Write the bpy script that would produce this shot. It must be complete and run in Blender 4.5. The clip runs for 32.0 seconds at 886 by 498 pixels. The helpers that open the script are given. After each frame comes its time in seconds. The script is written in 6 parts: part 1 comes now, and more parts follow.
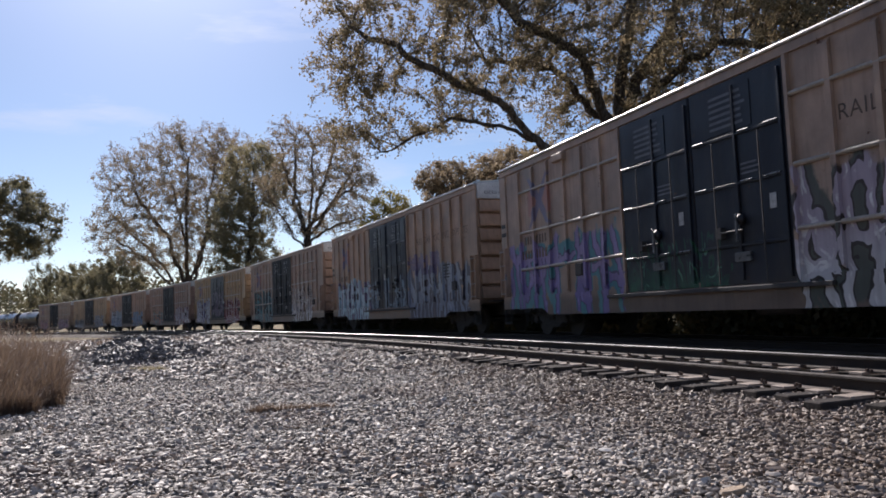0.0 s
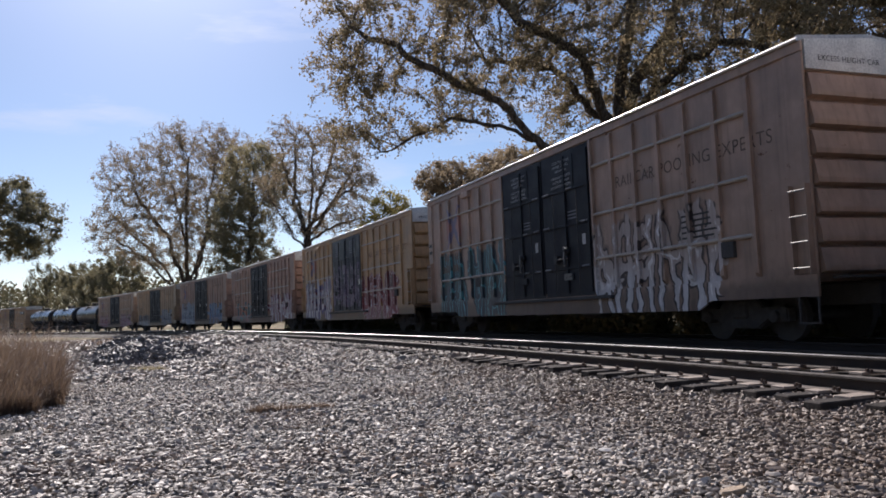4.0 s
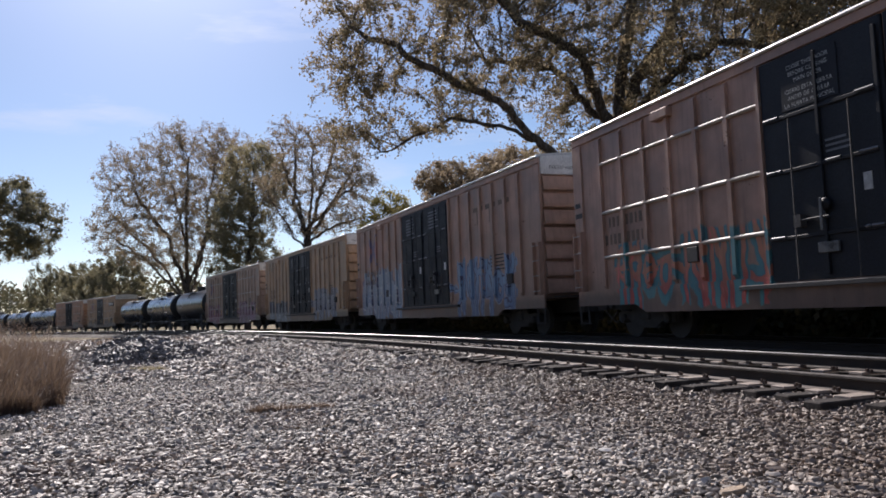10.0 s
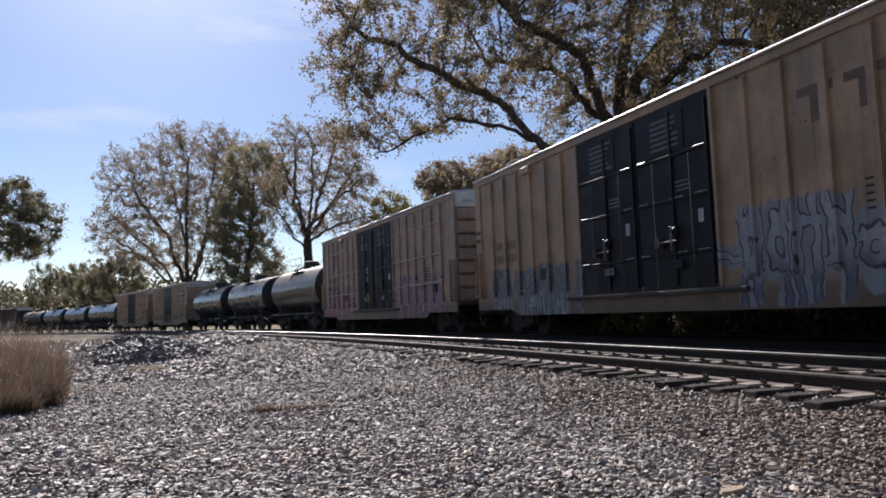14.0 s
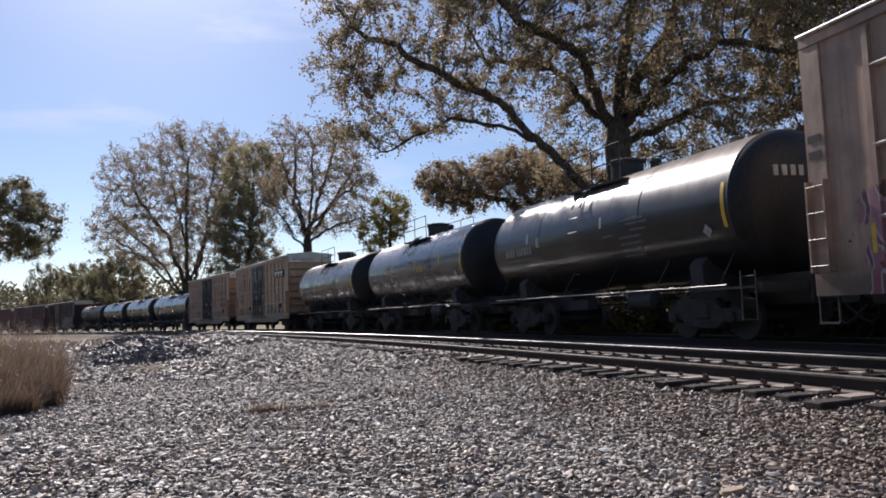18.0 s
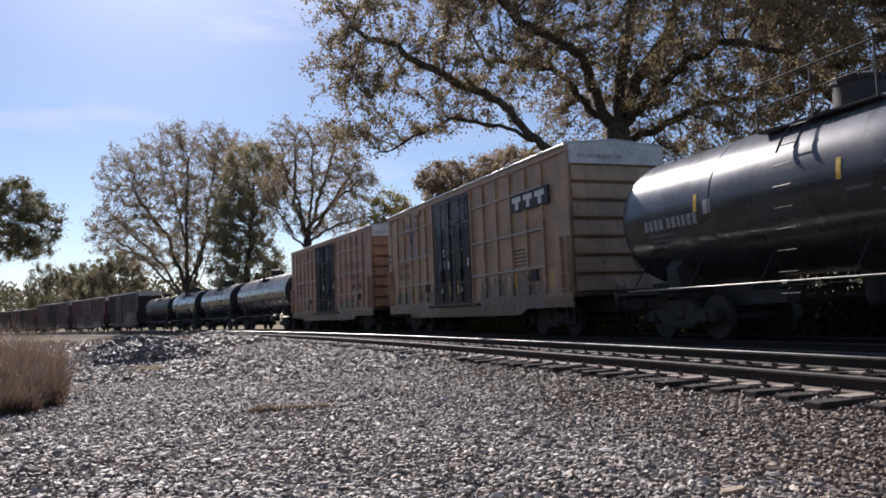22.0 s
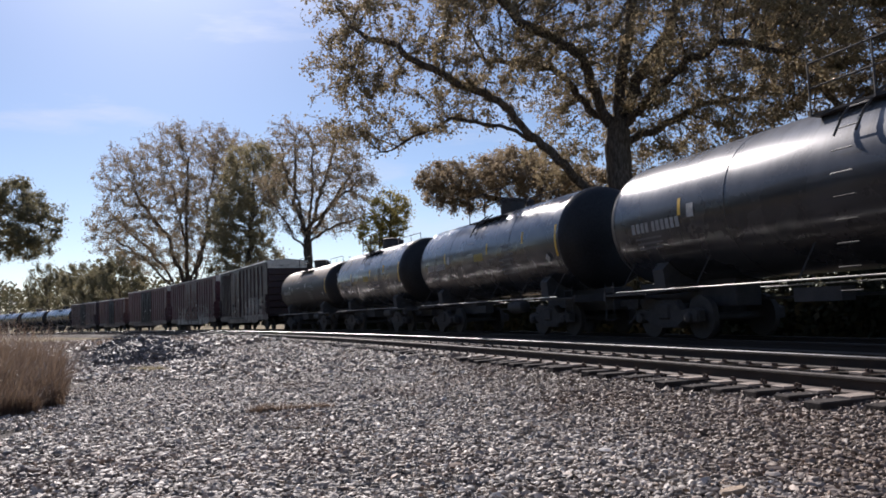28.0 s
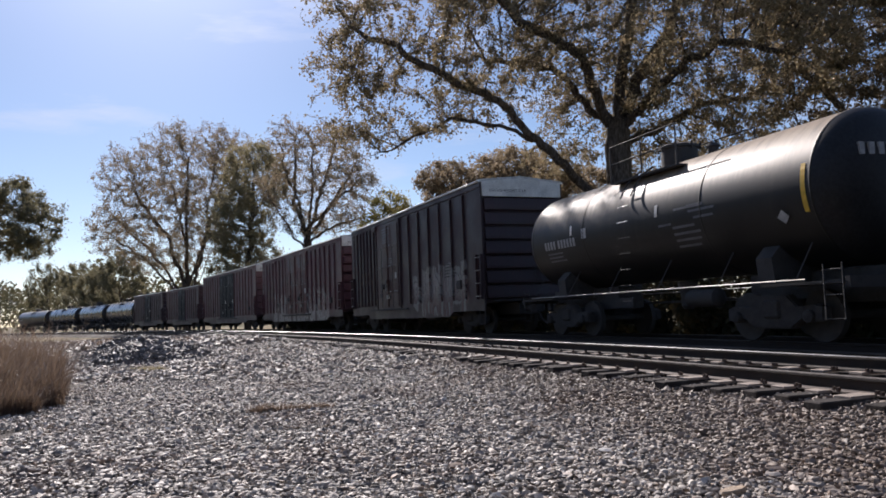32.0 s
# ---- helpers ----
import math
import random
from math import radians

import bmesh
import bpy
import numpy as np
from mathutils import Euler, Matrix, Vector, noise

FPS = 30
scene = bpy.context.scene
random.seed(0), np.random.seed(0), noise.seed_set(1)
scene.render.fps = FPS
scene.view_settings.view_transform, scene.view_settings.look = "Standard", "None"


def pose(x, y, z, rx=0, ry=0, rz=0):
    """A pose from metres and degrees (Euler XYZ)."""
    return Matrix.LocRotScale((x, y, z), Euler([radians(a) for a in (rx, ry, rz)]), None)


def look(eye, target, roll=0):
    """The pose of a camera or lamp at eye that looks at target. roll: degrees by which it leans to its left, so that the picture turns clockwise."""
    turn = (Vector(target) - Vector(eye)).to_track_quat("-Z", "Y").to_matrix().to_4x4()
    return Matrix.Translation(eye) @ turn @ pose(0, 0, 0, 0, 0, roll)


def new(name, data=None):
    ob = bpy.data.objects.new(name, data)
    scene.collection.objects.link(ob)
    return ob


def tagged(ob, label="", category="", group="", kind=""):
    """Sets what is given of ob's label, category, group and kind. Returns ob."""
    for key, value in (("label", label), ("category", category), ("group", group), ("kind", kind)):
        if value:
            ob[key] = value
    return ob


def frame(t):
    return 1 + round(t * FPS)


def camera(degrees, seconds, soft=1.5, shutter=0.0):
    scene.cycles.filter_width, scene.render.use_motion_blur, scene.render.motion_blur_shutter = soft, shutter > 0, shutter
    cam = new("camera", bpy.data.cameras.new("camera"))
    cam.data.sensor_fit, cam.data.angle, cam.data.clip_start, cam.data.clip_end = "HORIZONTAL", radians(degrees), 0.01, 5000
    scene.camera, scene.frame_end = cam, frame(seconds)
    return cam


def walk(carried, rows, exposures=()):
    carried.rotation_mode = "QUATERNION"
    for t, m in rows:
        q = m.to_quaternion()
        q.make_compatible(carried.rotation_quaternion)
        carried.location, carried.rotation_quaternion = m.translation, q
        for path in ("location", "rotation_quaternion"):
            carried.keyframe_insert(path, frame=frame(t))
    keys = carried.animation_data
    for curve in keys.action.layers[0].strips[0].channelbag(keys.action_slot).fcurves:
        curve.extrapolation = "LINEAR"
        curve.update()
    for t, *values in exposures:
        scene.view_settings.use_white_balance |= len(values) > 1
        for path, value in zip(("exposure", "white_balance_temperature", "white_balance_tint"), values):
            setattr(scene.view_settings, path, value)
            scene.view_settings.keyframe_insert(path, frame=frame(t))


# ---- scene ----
# ---- camera ----
cam = camera(58.45, 32.0, 1.75)
EYE = (0.0, 0.0, 0.746)
STAND = Matrix.Translation(EYE) @ pose(0, 0, 0, 90 + 4.628, 0, 0) @ pose(0, 0, 0, 0, 0, -2.229)
walk(cam, [(0.0, STAND), (32.0, STAND)], exposures=[(0.0, 0.45, 6200, 18), (32.0, 0.45, 6200, 18)])

# ---- sky and sun ----
SUN_AZ, SUN_EL = radians(-20.3), radians(34.0)
world = bpy.data.worlds.new("sky")
scene.world = world
world.use_nodes = True
wn = world.node_tree.nodes
sky = wn.new("ShaderNodeTexSky")
sky.sky_type = "NISHITA"
sky.sun_disc = False
sky.sun_elevation, sky.sun_rotation = SUN_EL, SUN_AZ
sky.air_density, sky.dust_density, sky.ozone_density, sky.altitude = 0.95, 0.22, 1.4, 800
wn["Background"].inputs["Strength"].default_value = 0.074
# thin wisps of cloud low in the sky
wt = world.node_tree
w_at = wt.nodes.new("ShaderNodeTexCoord")
w_map = wt.nodes.new("ShaderNodeMapping")
w_map.inputs[3].default_value = (1.0, 1.0, 5.0)
w_noise = wt.nodes.new("ShaderNodeTexNoise")
w_noise.inputs["Scale"].default_value, w_noise.inputs["Detail"].default_value, w_noise.inputs["Roughness"].default_value = 3.2, 6.0, 0.62
w_span = wt.nodes.new("ShaderNodeMapRange")
w_span.inputs[1].default_value, w_span.inputs[2].default_value, w_span.inputs[4].default_value = 0.54, 0.74, 0.5
w_mix = wt.nodes.new("ShaderNodeMix")
w_mix.data_type = "RGBA"
w_mix.inputs[7].default_value = (7.6, 7.9, 8.4, 1)
wt.links.new(w_at.outputs["Generated"], w_map.inputs[0])
wt.links.new(w_map.outputs[0], w_noise.inputs["Vector"])
wt.links.new(w_noise.outputs["Fac"], w_span.inputs[0])
wt.links.new(w_span.outputs[0], w_mix.inputs[0])
wt.links.new(sky.outputs["Color"], w_mix.inputs[6])
# the haze's bright aureole round the sun
TO_SUN = Vector((math.sin(SUN_AZ) * math.cos(SUN_EL), math.cos(SUN_AZ) * math.cos(SUN_EL), math.sin(SUN_EL)))
w_dot = wt.nodes.new("ShaderNodeVectorMath")
w_dot.operation = "DOT_PRODUCT"
w_dot.inputs[1].default_value = TO_SUN
w_pow = wt.nodes.new("ShaderNodeMath")
w_pow.operation, w_pow.use_clamp = "POWER", True
w_pow.inputs[1].default_value = 40.0
w_glow = wt.nodes.new("ShaderNodeMix")
w_glow.data_type, w_glow.blend_type = "RGBA", "ADD"
w_glow.inputs[7].default_value = (6.5, 6.5, 6.7, 1)
wt.links.new(w_at.outputs["Generated"], w_dot.inputs[0])
wt.links.new(w_dot.outputs["Value"], w_pow.inputs[0])
wt.links.new(w_pow.outputs[0], w_glow.inputs[0])
wt.links.new(w_mix.outputs[2], w_glow.inputs[6])
wt.links.new(w_glow.outputs[2], wn["Background"].inputs["Color"])
sun = new("sun", bpy.data.lights.new("sun", "SUN"))
sun.data.energy, sun.data.angle, sun.data.color = 5.0, radians(0.55), (1.0, 0.93, 0.82)
sun.matrix_world = look(TO_SUN * 400, (0, 0, 0))

# ---- the line of the tracks ----
# s: metres along the train's track, growing the way it runs; off: metres towards the yard side
SPEED = 8.7325
HEAD0, BEND0, BEND1 = -1.2421, -0.002983, -0.000004
LINE_S = np.arange(-560.0, 330.0, 0.5)
LINE_H = HEAD0 + BEND0 * LINE_S + BEND1 * LINE_S ** 2 / 2
LINE_X = np.concatenate([[0], np.cumsum(np.cos(LINE_H)[:-1] * 0.5)])
LINE_Y = np.concatenate([[0], np.cumsum(np.sin(LINE_H)[:-1] * 0.5)])
LINE_X += 7.0 - np.interp(0, LINE_S, LINE_X)
LINE_Y += 14.117 - np.interp(0, LINE_S, LINE_Y)
SIDING = 4.054          # centre of the nearer, empty track
GAUGE = 0.755           # rail centre from track centre
CANT = 0.03             # the siding's outer rail stands a little higher


def on_line(s, off=0.0, z=0.0):
    x, y, h = np.interp(s, LINE_S, LINE_X), np.interp(s, LINE_S, LINE_Y), np.interp(s, LINE_S, LINE_H)
    return Vector((x + math.sin(h) * off, y - math.cos(h) * off, z))


def heading(s):
    return float(np.interp(s, LINE_S, LINE_H))


def to_line(xy):
    """s and off of points of the plan."""
    i = np.argmin((xy[:, None, 0] - LINE_X[None, 700:1400:4]) ** 2 + (xy[:, None, 1] - LINE_Y[None, 700:1400:4]) ** 2, axis=1) * 4 + 700
    dx, dy, h = xy[:, 0] - LINE_X[i], xy[:, 1] - LINE_Y[i], LINE_H[i]
    return LINE_S[i] + dx * np.cos(h) + dy * np.sin(h), dx * np.sin(h) - dy * np.cos(h)


# ---- node materials ----
class Nodes:
    def __init__(self, name):
        self.mat = bpy.data.materials.new(name)
        self.mat.use_nodes = True
        self.tree = self.mat.node_tree
        self.bsdf = self.tree.nodes["Principled BSDF"]

    def add(self, kind, **sets):
        node = self.tree.nodes.new("ShaderNode" + kind)
        for key, value in sets.items():
            if key in node.inputs:
                self.put(node.inputs[key], value)
            elif key.startswith("i") and key[1:].isdigit():
                self.put(node.inputs[int(key[1:])], value)
            else:
                setattr(node, key, value)
        return node

    def put(self, socket, value):
        if isinstance(value, bpy.types.NodeSocket):
            self.tree.links.new(value, socket)
        elif isinstance(value, tuple) and len(value) == 3 and socket.type == "RGBA":
            socket.default_value = (*value, 1)
        else:
            socket.default_value = value

    def coords(self):
        return self.add("TexCoord").outputs["Object"]

    def noise(self, vec, scale, detail=4.0, rough=0.55, dist=0.0):
        n = self.add("TexNoise", Vector=vec, Scale=scale, Detail=detail, Roughness=rough, Distortion=dist)
        return n.outputs["Fac"]

    def math(self, op, a, b=0.0, clamp=False):
        return self.add("Math", operation=op, use_clamp=clamp, i0=a, i1=b).outputs[0]

    def span(self, v, a, b, lo=0.0, hi=1.0):
        n = self.add("MapRange", interpolation_type="SMOOTHSTEP", i0=v, i1=a, i2=b, i3=lo, i4=hi)
        return n.outputs[0]

    def mix(self, f, a, b, blend="MIX"):
        n = self.add("Mix", data_type="RGBA", blend_type=blend)
        self.put(n.inputs[0], f), self.put(n.inputs[6], a), self.put(n.inputs[7], b)
        return n.outputs[2]

    def stretch(self, vec, sx, sy, sz):
        return self.add("Mapping", i0=vec, i3=(sx, sy, sz)).outputs[0]

    def bump(self, height, strength, distance):
        return self.add("Bump", Strength=strength, Distance=distance, Height=height).outputs[0]

    def end(self, color, rough=0.7, metal=0.0, normal=None, spec=0.5, coat=0.0):
        b = self.bsdf.inputs
        if coat:
            b["Coat Weight"].default_value, b["Coat Roughness"].default_value = coat, 0.1
        self.put(b["Base Color"], color), self.put(b["Roughness"], rough), self.put(b["Metallic"], metal)
        self.put(b["Specular IOR Level"], spec)
        if normal is not None:
            self.put(b["Normal"], normal)
        return self.mat


def plain(name, color, rough=0.6, metal=0.0, wear=0.25, scale=6.0, bump=0.0, spec=0.5):
    """A painted or bare surface with blotches and fine grain."""
    m = Nodes(name)
    c = m.coords()
    big, fine = m.noise(c, scale, 4), m.noise(c, scale * 14, 3)
    f = m.math("MULTIPLY", m.math("ADD", big, fine), 0.5)
    dark = tuple(x * (1 - wear) for x in color)
    light = tuple(min(1, x * (1 + wear)) for x in color)
    col = m.mix(m.span(f, 0.35, 0.65), dark, light)
    n = m.bump(fine, bump, 0.01) if bump else None
    return m.end(col, m.span(big, 0.3, 0.7, max(0.05, rough - 0.1), min(1, rough + 0.1)), metal, n, spec)


def car_paint(name, base, grime=(0.05, 0.04, 0.035), dirty=0.5, rough=0.48, tags=(), streaks=0.24, emblem=None):
    """Weathered car paint. tags: sprayed pieces on the yard side: (x0, x1, z0, z1, scale, ground, fill, fill, line)."""
    m = Nodes(name)
    c = m.coords()
    xyz = m.add("SeparateXYZ", i0=c)
    x, y, z = xyz.outputs
    blot = m.noise(c, 0.9, 5, 0.6)
    fine = m.noise(c, 22, 3)
    fade = m.mix(m.span(blot, 0.3, 0.75), tuple(v * 0.72 for v in base), tuple(min(1, v * 1.2) for v in base))
    run = m.noise(m.stretch(c, 5.0, 5.0, 0.35), 1.6, 4, 0.6)
    col = m.mix(m.math("MULTIPLY", m.span(run, 0.45, 0.72), streaks), fade, grime)
    low = m.math("MULTIPLY", m.span(m.math("ADD", z, m.math("MULTIPLY", blot, 0.9)), 2.2, 1.0), dirty)
    col = m.mix(low, col, grime)
    foot = m.span(m.math("ADD", z, m.math("MULTIPLY", run, 0.35)), 1.34, 1.12, 0.0, 0.5)
    col = m.mix(foot, col, grime)
    rust = m.span(m.math("ADD", m.noise(c, 3.1, 6, 0.7), m.math("MULTIPLY", fine, 0.15)), 0.72, 0.78)
    col = m.mix(rust, col, (0.11, 0.045, 0.02))
    yard = m.math("LESS_THAN", y, -1.2)
    for x0, x1, z0, z1, scale, ground, fill_a, fill_b, line in tags:
        # sprayed letter-like shapes: bars, slants and loops, one lot a cell, with an outline and a halo
        z0 -= 0.22
        high = z1 - z0
        warp = m.add("SeparateXYZ", i0=m.add("TexNoise", Vector=c, Scale=2.0, Detail=2.0).outputs["Color"]).outputs
        gx = m.math("ADD", m.math("DIVIDE", m.math("SUBTRACT", x, x0), high * 0.4), m.math("MULTIPLY", m.math("SUBTRACT", warp[0], 0.5), 0.5))
        gz = m.math("ADD", m.math("DIVIDE", m.math("SUBTRACT", z, z0), high), m.math("MULTIPLY", m.math("SUBTRACT", warp[1], 0.5), 0.4))
        ragged = m.math("ADD", x, m.math("MULTIPLY", m.math("SUBTRACT", warp[2], 0.5), 1.2))
        cell = m.math("FLOOR", gx)
        lx = m.math("MULTIPLY", m.math("SUBTRACT", gx, cell), 0.66)
        ra = m.add("SeparateXYZ", i0=m.add("TexWhiteNoise", noise_dimensions="1D", W=m.math("ADD", cell, x0 * 3.7)).outputs["Color"]).outputs
        rb = m.add("SeparateXYZ", i0=m.add("TexWhiteNoise", noise_dimensions="1D", W=m.math("ADD", cell, x0 * 3.7 + 31.3)).outputs["Color"]).outputs
        off_x, off_z = m.math("SUBTRACT", lx, 0.33), m.math("SUBTRACT", gz, m.math("ADD", m.math("MULTIPLY", ra[0], 0.36), 0.32))
        loop = m.math("ABSOLUTE", m.math("SUBTRACT", m.math("SQRT", m.math("ADD", m.math("MULTIPLY", off_x, off_x), m.math("MULTIPLY", off_z, off_z))), 0.2))
        bar_l = m.math("ADD", m.math("ABSOLUTE", m.math("SUBTRACT", lx, 0.14)), m.math("MULTIPLY", m.math("LESS_THAN", ra[1], 0.3), 1.0))
        bar_r = m.math("ADD", m.math("ABSOLUTE", m.math("SUBTRACT", lx, 0.52)), m.math("MULTIPLY", m.math("LESS_THAN", ra[2], 0.5), 1.0))
        cross = m.math("ADD", m.math("MULTIPLY", 1.5, m.math("ABSOLUTE", m.math("SUBTRACT", gz, m.math("ADD", m.math("MULTIPLY", rb[0], 0.6), 0.2)))), m.math("MULTIPLY", m.math("LESS_THAN", rb[1], 0.3), 1.0))
        slant = m.math("ADD", m.math("ABSOLUTE", m.math("SUBTRACT", m.math("MULTIPLY", m.math("ADD", lx, m.math("MULTIPLY", gz, 0.5)), 0.85), m.math("ADD", m.math("MULTIPLY", rb[2], 0.3), 0.35))), m.math("MULTIPLY", m.math("LESS_THAN", rb[2], 0.45), 1.0))
        near = m.math("MINIMUM", m.math("MINIMUM", m.math("ADD", loop, m.math("MULTIPLY", m.math("LESS_THAN", ra[0], 0.35), 1.0)), m.math("MINIMUM", bar_l, bar_r)), m.math("MINIMUM", cross, slant))
        span_z = m.math("MULTIPLY", m.span(gz, -0.02, 0.02), m.span(gz, 1.06, 1.0))
        inside = m.math("MULTIPLY", m.math("MULTIPLY", m.span(ragged, x0, x0 + 0.05), m.span(ragged, x1, x1 - 0.05)), m.math("MULTIPLY", span_z, yard))
        inside = m.math("MULTIPLY", inside, m.math("GREATER_THAN", z, z0 - 0.05))
        patchy = m.noise(c, 2.6, 3)
        body = m.mix(m.span(m.math("ADD", gz, m.math("MULTIPLY", patchy, 0.6)), 0.4, 1.0), fill_a, fill_b)
        body = m.mix(m.math("MULTIPLY", m.span(near, 0.024, 0.012), m.span(patchy, 0.5, 0.62)), body, tuple(min(0.8, v * 1.5 + 0.06) for v in fill_a))
        body = m.mix(m.span(near, 0.068, 0.074), body, line)
        body = m.mix(m.span(near, 0.1, 0.106), body, ground)
        body = m.mix(m.math("MULTIPLY", m.span(run, 0.4, 0.75), 0.3), body, grime)
        cover = m.math("MULTIPLY", inside, m.span(m.math("ADD", near, m.math("MULTIPLY", patchy, 0.12)), 0.3 if scale >= 0.9 else 0.22, 0.25 if scale >= 0.9 else 0.18))
        col = m.mix(m.math("MULTIPLY", cover, 0.9), col, body)
    if emblem:
        # a faded crossed emblem, blue strokes with red between
        dx, dz = m.math("ABSOLUTE", m.math("SUBTRACT", x, emblem)), m.math("ABSOLUTE", m.math("SUBTRACT", z, 3.75))
        arm = m.math("ABSOLUTE", m.math("SUBTRACT", dx, m.math("MULTIPLY", dz, 0.8)))
        near = m.math("MULTIPLY", m.span(m.math("MAXIMUM", dx, dz), 0.78, 0.62), yard)
        gap = m.math("MULTIPLY", m.span(m.math("SUBTRACT", dx, m.math("MULTIPLY", dz, 0.8)), 0.14, 0.22), m.span(dz, 0.42, 0.34))
        col = m.mix(m.math("MULTIPLY", m.math("MULTIPLY", near, gap), 0.62), col, (0.42, 0.16, 0.15))
        col = m.mix(m.math("MULTIPLY", m.math("MULTIPLY", near, m.span(arm, 0.19, 0.13)), 0.7), col, (0.11, 0.12, 0.25))
    dent = m.noise(c, 1.4, 3)
    n = m.bump(m.math("ADD", m.math("MULTIPLY", dent, 0.6), m.math("MULTIPLY", fine, 0.05)), 0.5, 0.06)
    return m.end(col, m.span(blot, 0.3, 0.7, rough - 0.1, rough + 0.12), 0.0, n, 0.4)


def leaf_mat(name, a, b, c3, thin=0.55, gloss=0.4):
    m = Nodes(name)
    rnd = m.add("NewGeometry").outputs["Random Per Island"]
    ramp = m.add("ValToRGB", i0=rnd)
    e = ramp.color_ramp.elements
    e[0].position, e[0].color = 0.0, (*a, 1)
    e[1].position, e[1].color = 1.0, (*c3, 1)
    mid = e.new(0.55)
    mid.color = (*b, 1)
    m.end(ramp.outputs[0], 0.5 if gloss > 0.2 else 0.9, 0, None, gloss)
    back = m.add("BsdfTranslucent", Color=m.mix(0.25, ramp.outputs[0], (0.4, 0.28, 0.14)))
    mixer = m.add("MixShader", i0=thin, i1=m.bsdf.outputs[0], i2=back.outputs[0])
    out = [n for n in m.tree.nodes if n.type == "OUTPUT_MATERIAL"][0]
    m.put(out.inputs["Surface"], mixer.outputs[0])
    return m.mat


def stone_mat(name, island=True, tint=(1, 1, 1)):
    m = Nodes(name)
    c = m.coords()
    if island:
        rnd = m.add("NewGeometry").outputs["Random Per Island"]
        grain = m.noise(c, 90, 3)
    else:
        vor = m.add("TexVoronoi", Vector=c, Scale=19.0)
        rnd = m.add("SeparateColor", i0=vor.outputs["Color"]).outputs[0]
        grain = m.noise(c, 90, 3)
    ramp = m.add("ValToRGB", i0=rnd)
    e = ramp.color_ramp.elements
    e[0].position, e[0].color = 0.0, (0.09, 0.083, 0.078, 1)
    e[1].position, e[1].color = 1.0, (0.72, 0.69, 0.65, 1)
    for p, col in ((0.33, (0.22, 0.198, 0.18, 1)), (0.58, (0.36, 0.31, 0.262, 1)), (0.8, (0.5, 0.46, 0.42, 1)), (0.88, (0.36, 0.26, 0.19, 1))):
        k = e.new(p)
        k.color = col
    patch = m.noise(c, 0.55, 4)
    col = m.mix(m.math("MULTIPLY", m.span(grain, 0.35, 0.65), 0.3), ramp.outputs[0], (0.2, 0.18, 0.165))
    col = m.mix(m.span(patch, 0.48, 0.68, 0.0, 0.42), col, (0.22, 0.15, 0.115))
    col = m.mix(m.span(m.noise(c, 1.1, 5), 0.56, 0.7, 0.0, 0.35), col, (0.13, 0.125, 0.125))
    # rust and brake dust washed off the ties
    px = m.add("SeparateXYZ", i0=c).outputs
    near = m.math("ADD", m.math("ADD", px[0], m.math("MULTIPLY", px[1], 0.2)), m.math("MULTIPLY", m.noise(c, 1.3, 4), 1.6))
    col = m.mix(m.span(near, 3.2, 4.9, 0.0, 0.58), col, (0.14, 0.095, 0.066))
    col = m.mix(1.0, col, tint, "MULTIPLY")
    if island:
        n = m.bump(grain, 0.5, 0.004)
    else:
        edge = m.add("TexVoronoi", Vector=c, Scale=19.0)
        n = m.bump(m.math("SUBTRACT", 1.0, edge.outputs["Distance"]), 1.0, 0.05)
    return m.end(col, 0.62 if island else 0.9, 0, n, 0.45 if island else 0.15)


def ground_mat():
    m = Nodes("dry_grass_ground")
    c = m.coords()
    big, mid, fine = m.noise(c, 0.06, 5), m.noise(c, 0.9, 5), m.noise(c, 24, 4)
    col = m.mix(m.span(mid, 0.35, 0.65), (0.19, 0.14, 0.075), (0.3, 0.22, 0.12))
    col = m.mix(m.span(big, 0.45, 0.62), col, (0.1, 0.11, 0.045))
    col = m.mix(m.math("MULTIPLY", m.span(fine, 0.35, 0.7), 0.4), col, (0.07, 0.055, 0.03))
    return m.end(col, 0.95, 0, m.bump(fine, 0.8, 0.06), 0.2)


def bark_mat():
    m = Nodes("bark")
    c = m.coords()
    f = m.noise(m.stretch(c, 1, 1, 0.25), 9, 6, 0.65)
    col = m.mix(m.span(f, 0.35, 0.7), (0.045, 0.036, 0.03), (0.15, 0.125, 0.105))
    return m.end(col, 0.9, 0, m.bump(f, 0.9, 0.05), 0.2)


def tie_mat():
    m = Nodes("creosoted_timber")
    c = m.coords()
    rnd = m.add("ObjectInfo").outputs["Random"]
    f = m.noise(m.stretch(c, 14, 0.8, 6), 2.5, 6, 0.65)
    col = m.mix(m.span(f, 0.35, 0.7), (0.02, 0.0165, 0.015), (0.055, 0.045, 0.04))
    col = m.mix(m.math("MULTIPLY", rnd, 0.35), col, (0.075, 0.064, 0.058))
    return m.end(col, 0.88, 0, m.bump(f, 0.7, 0.012), 0.25)


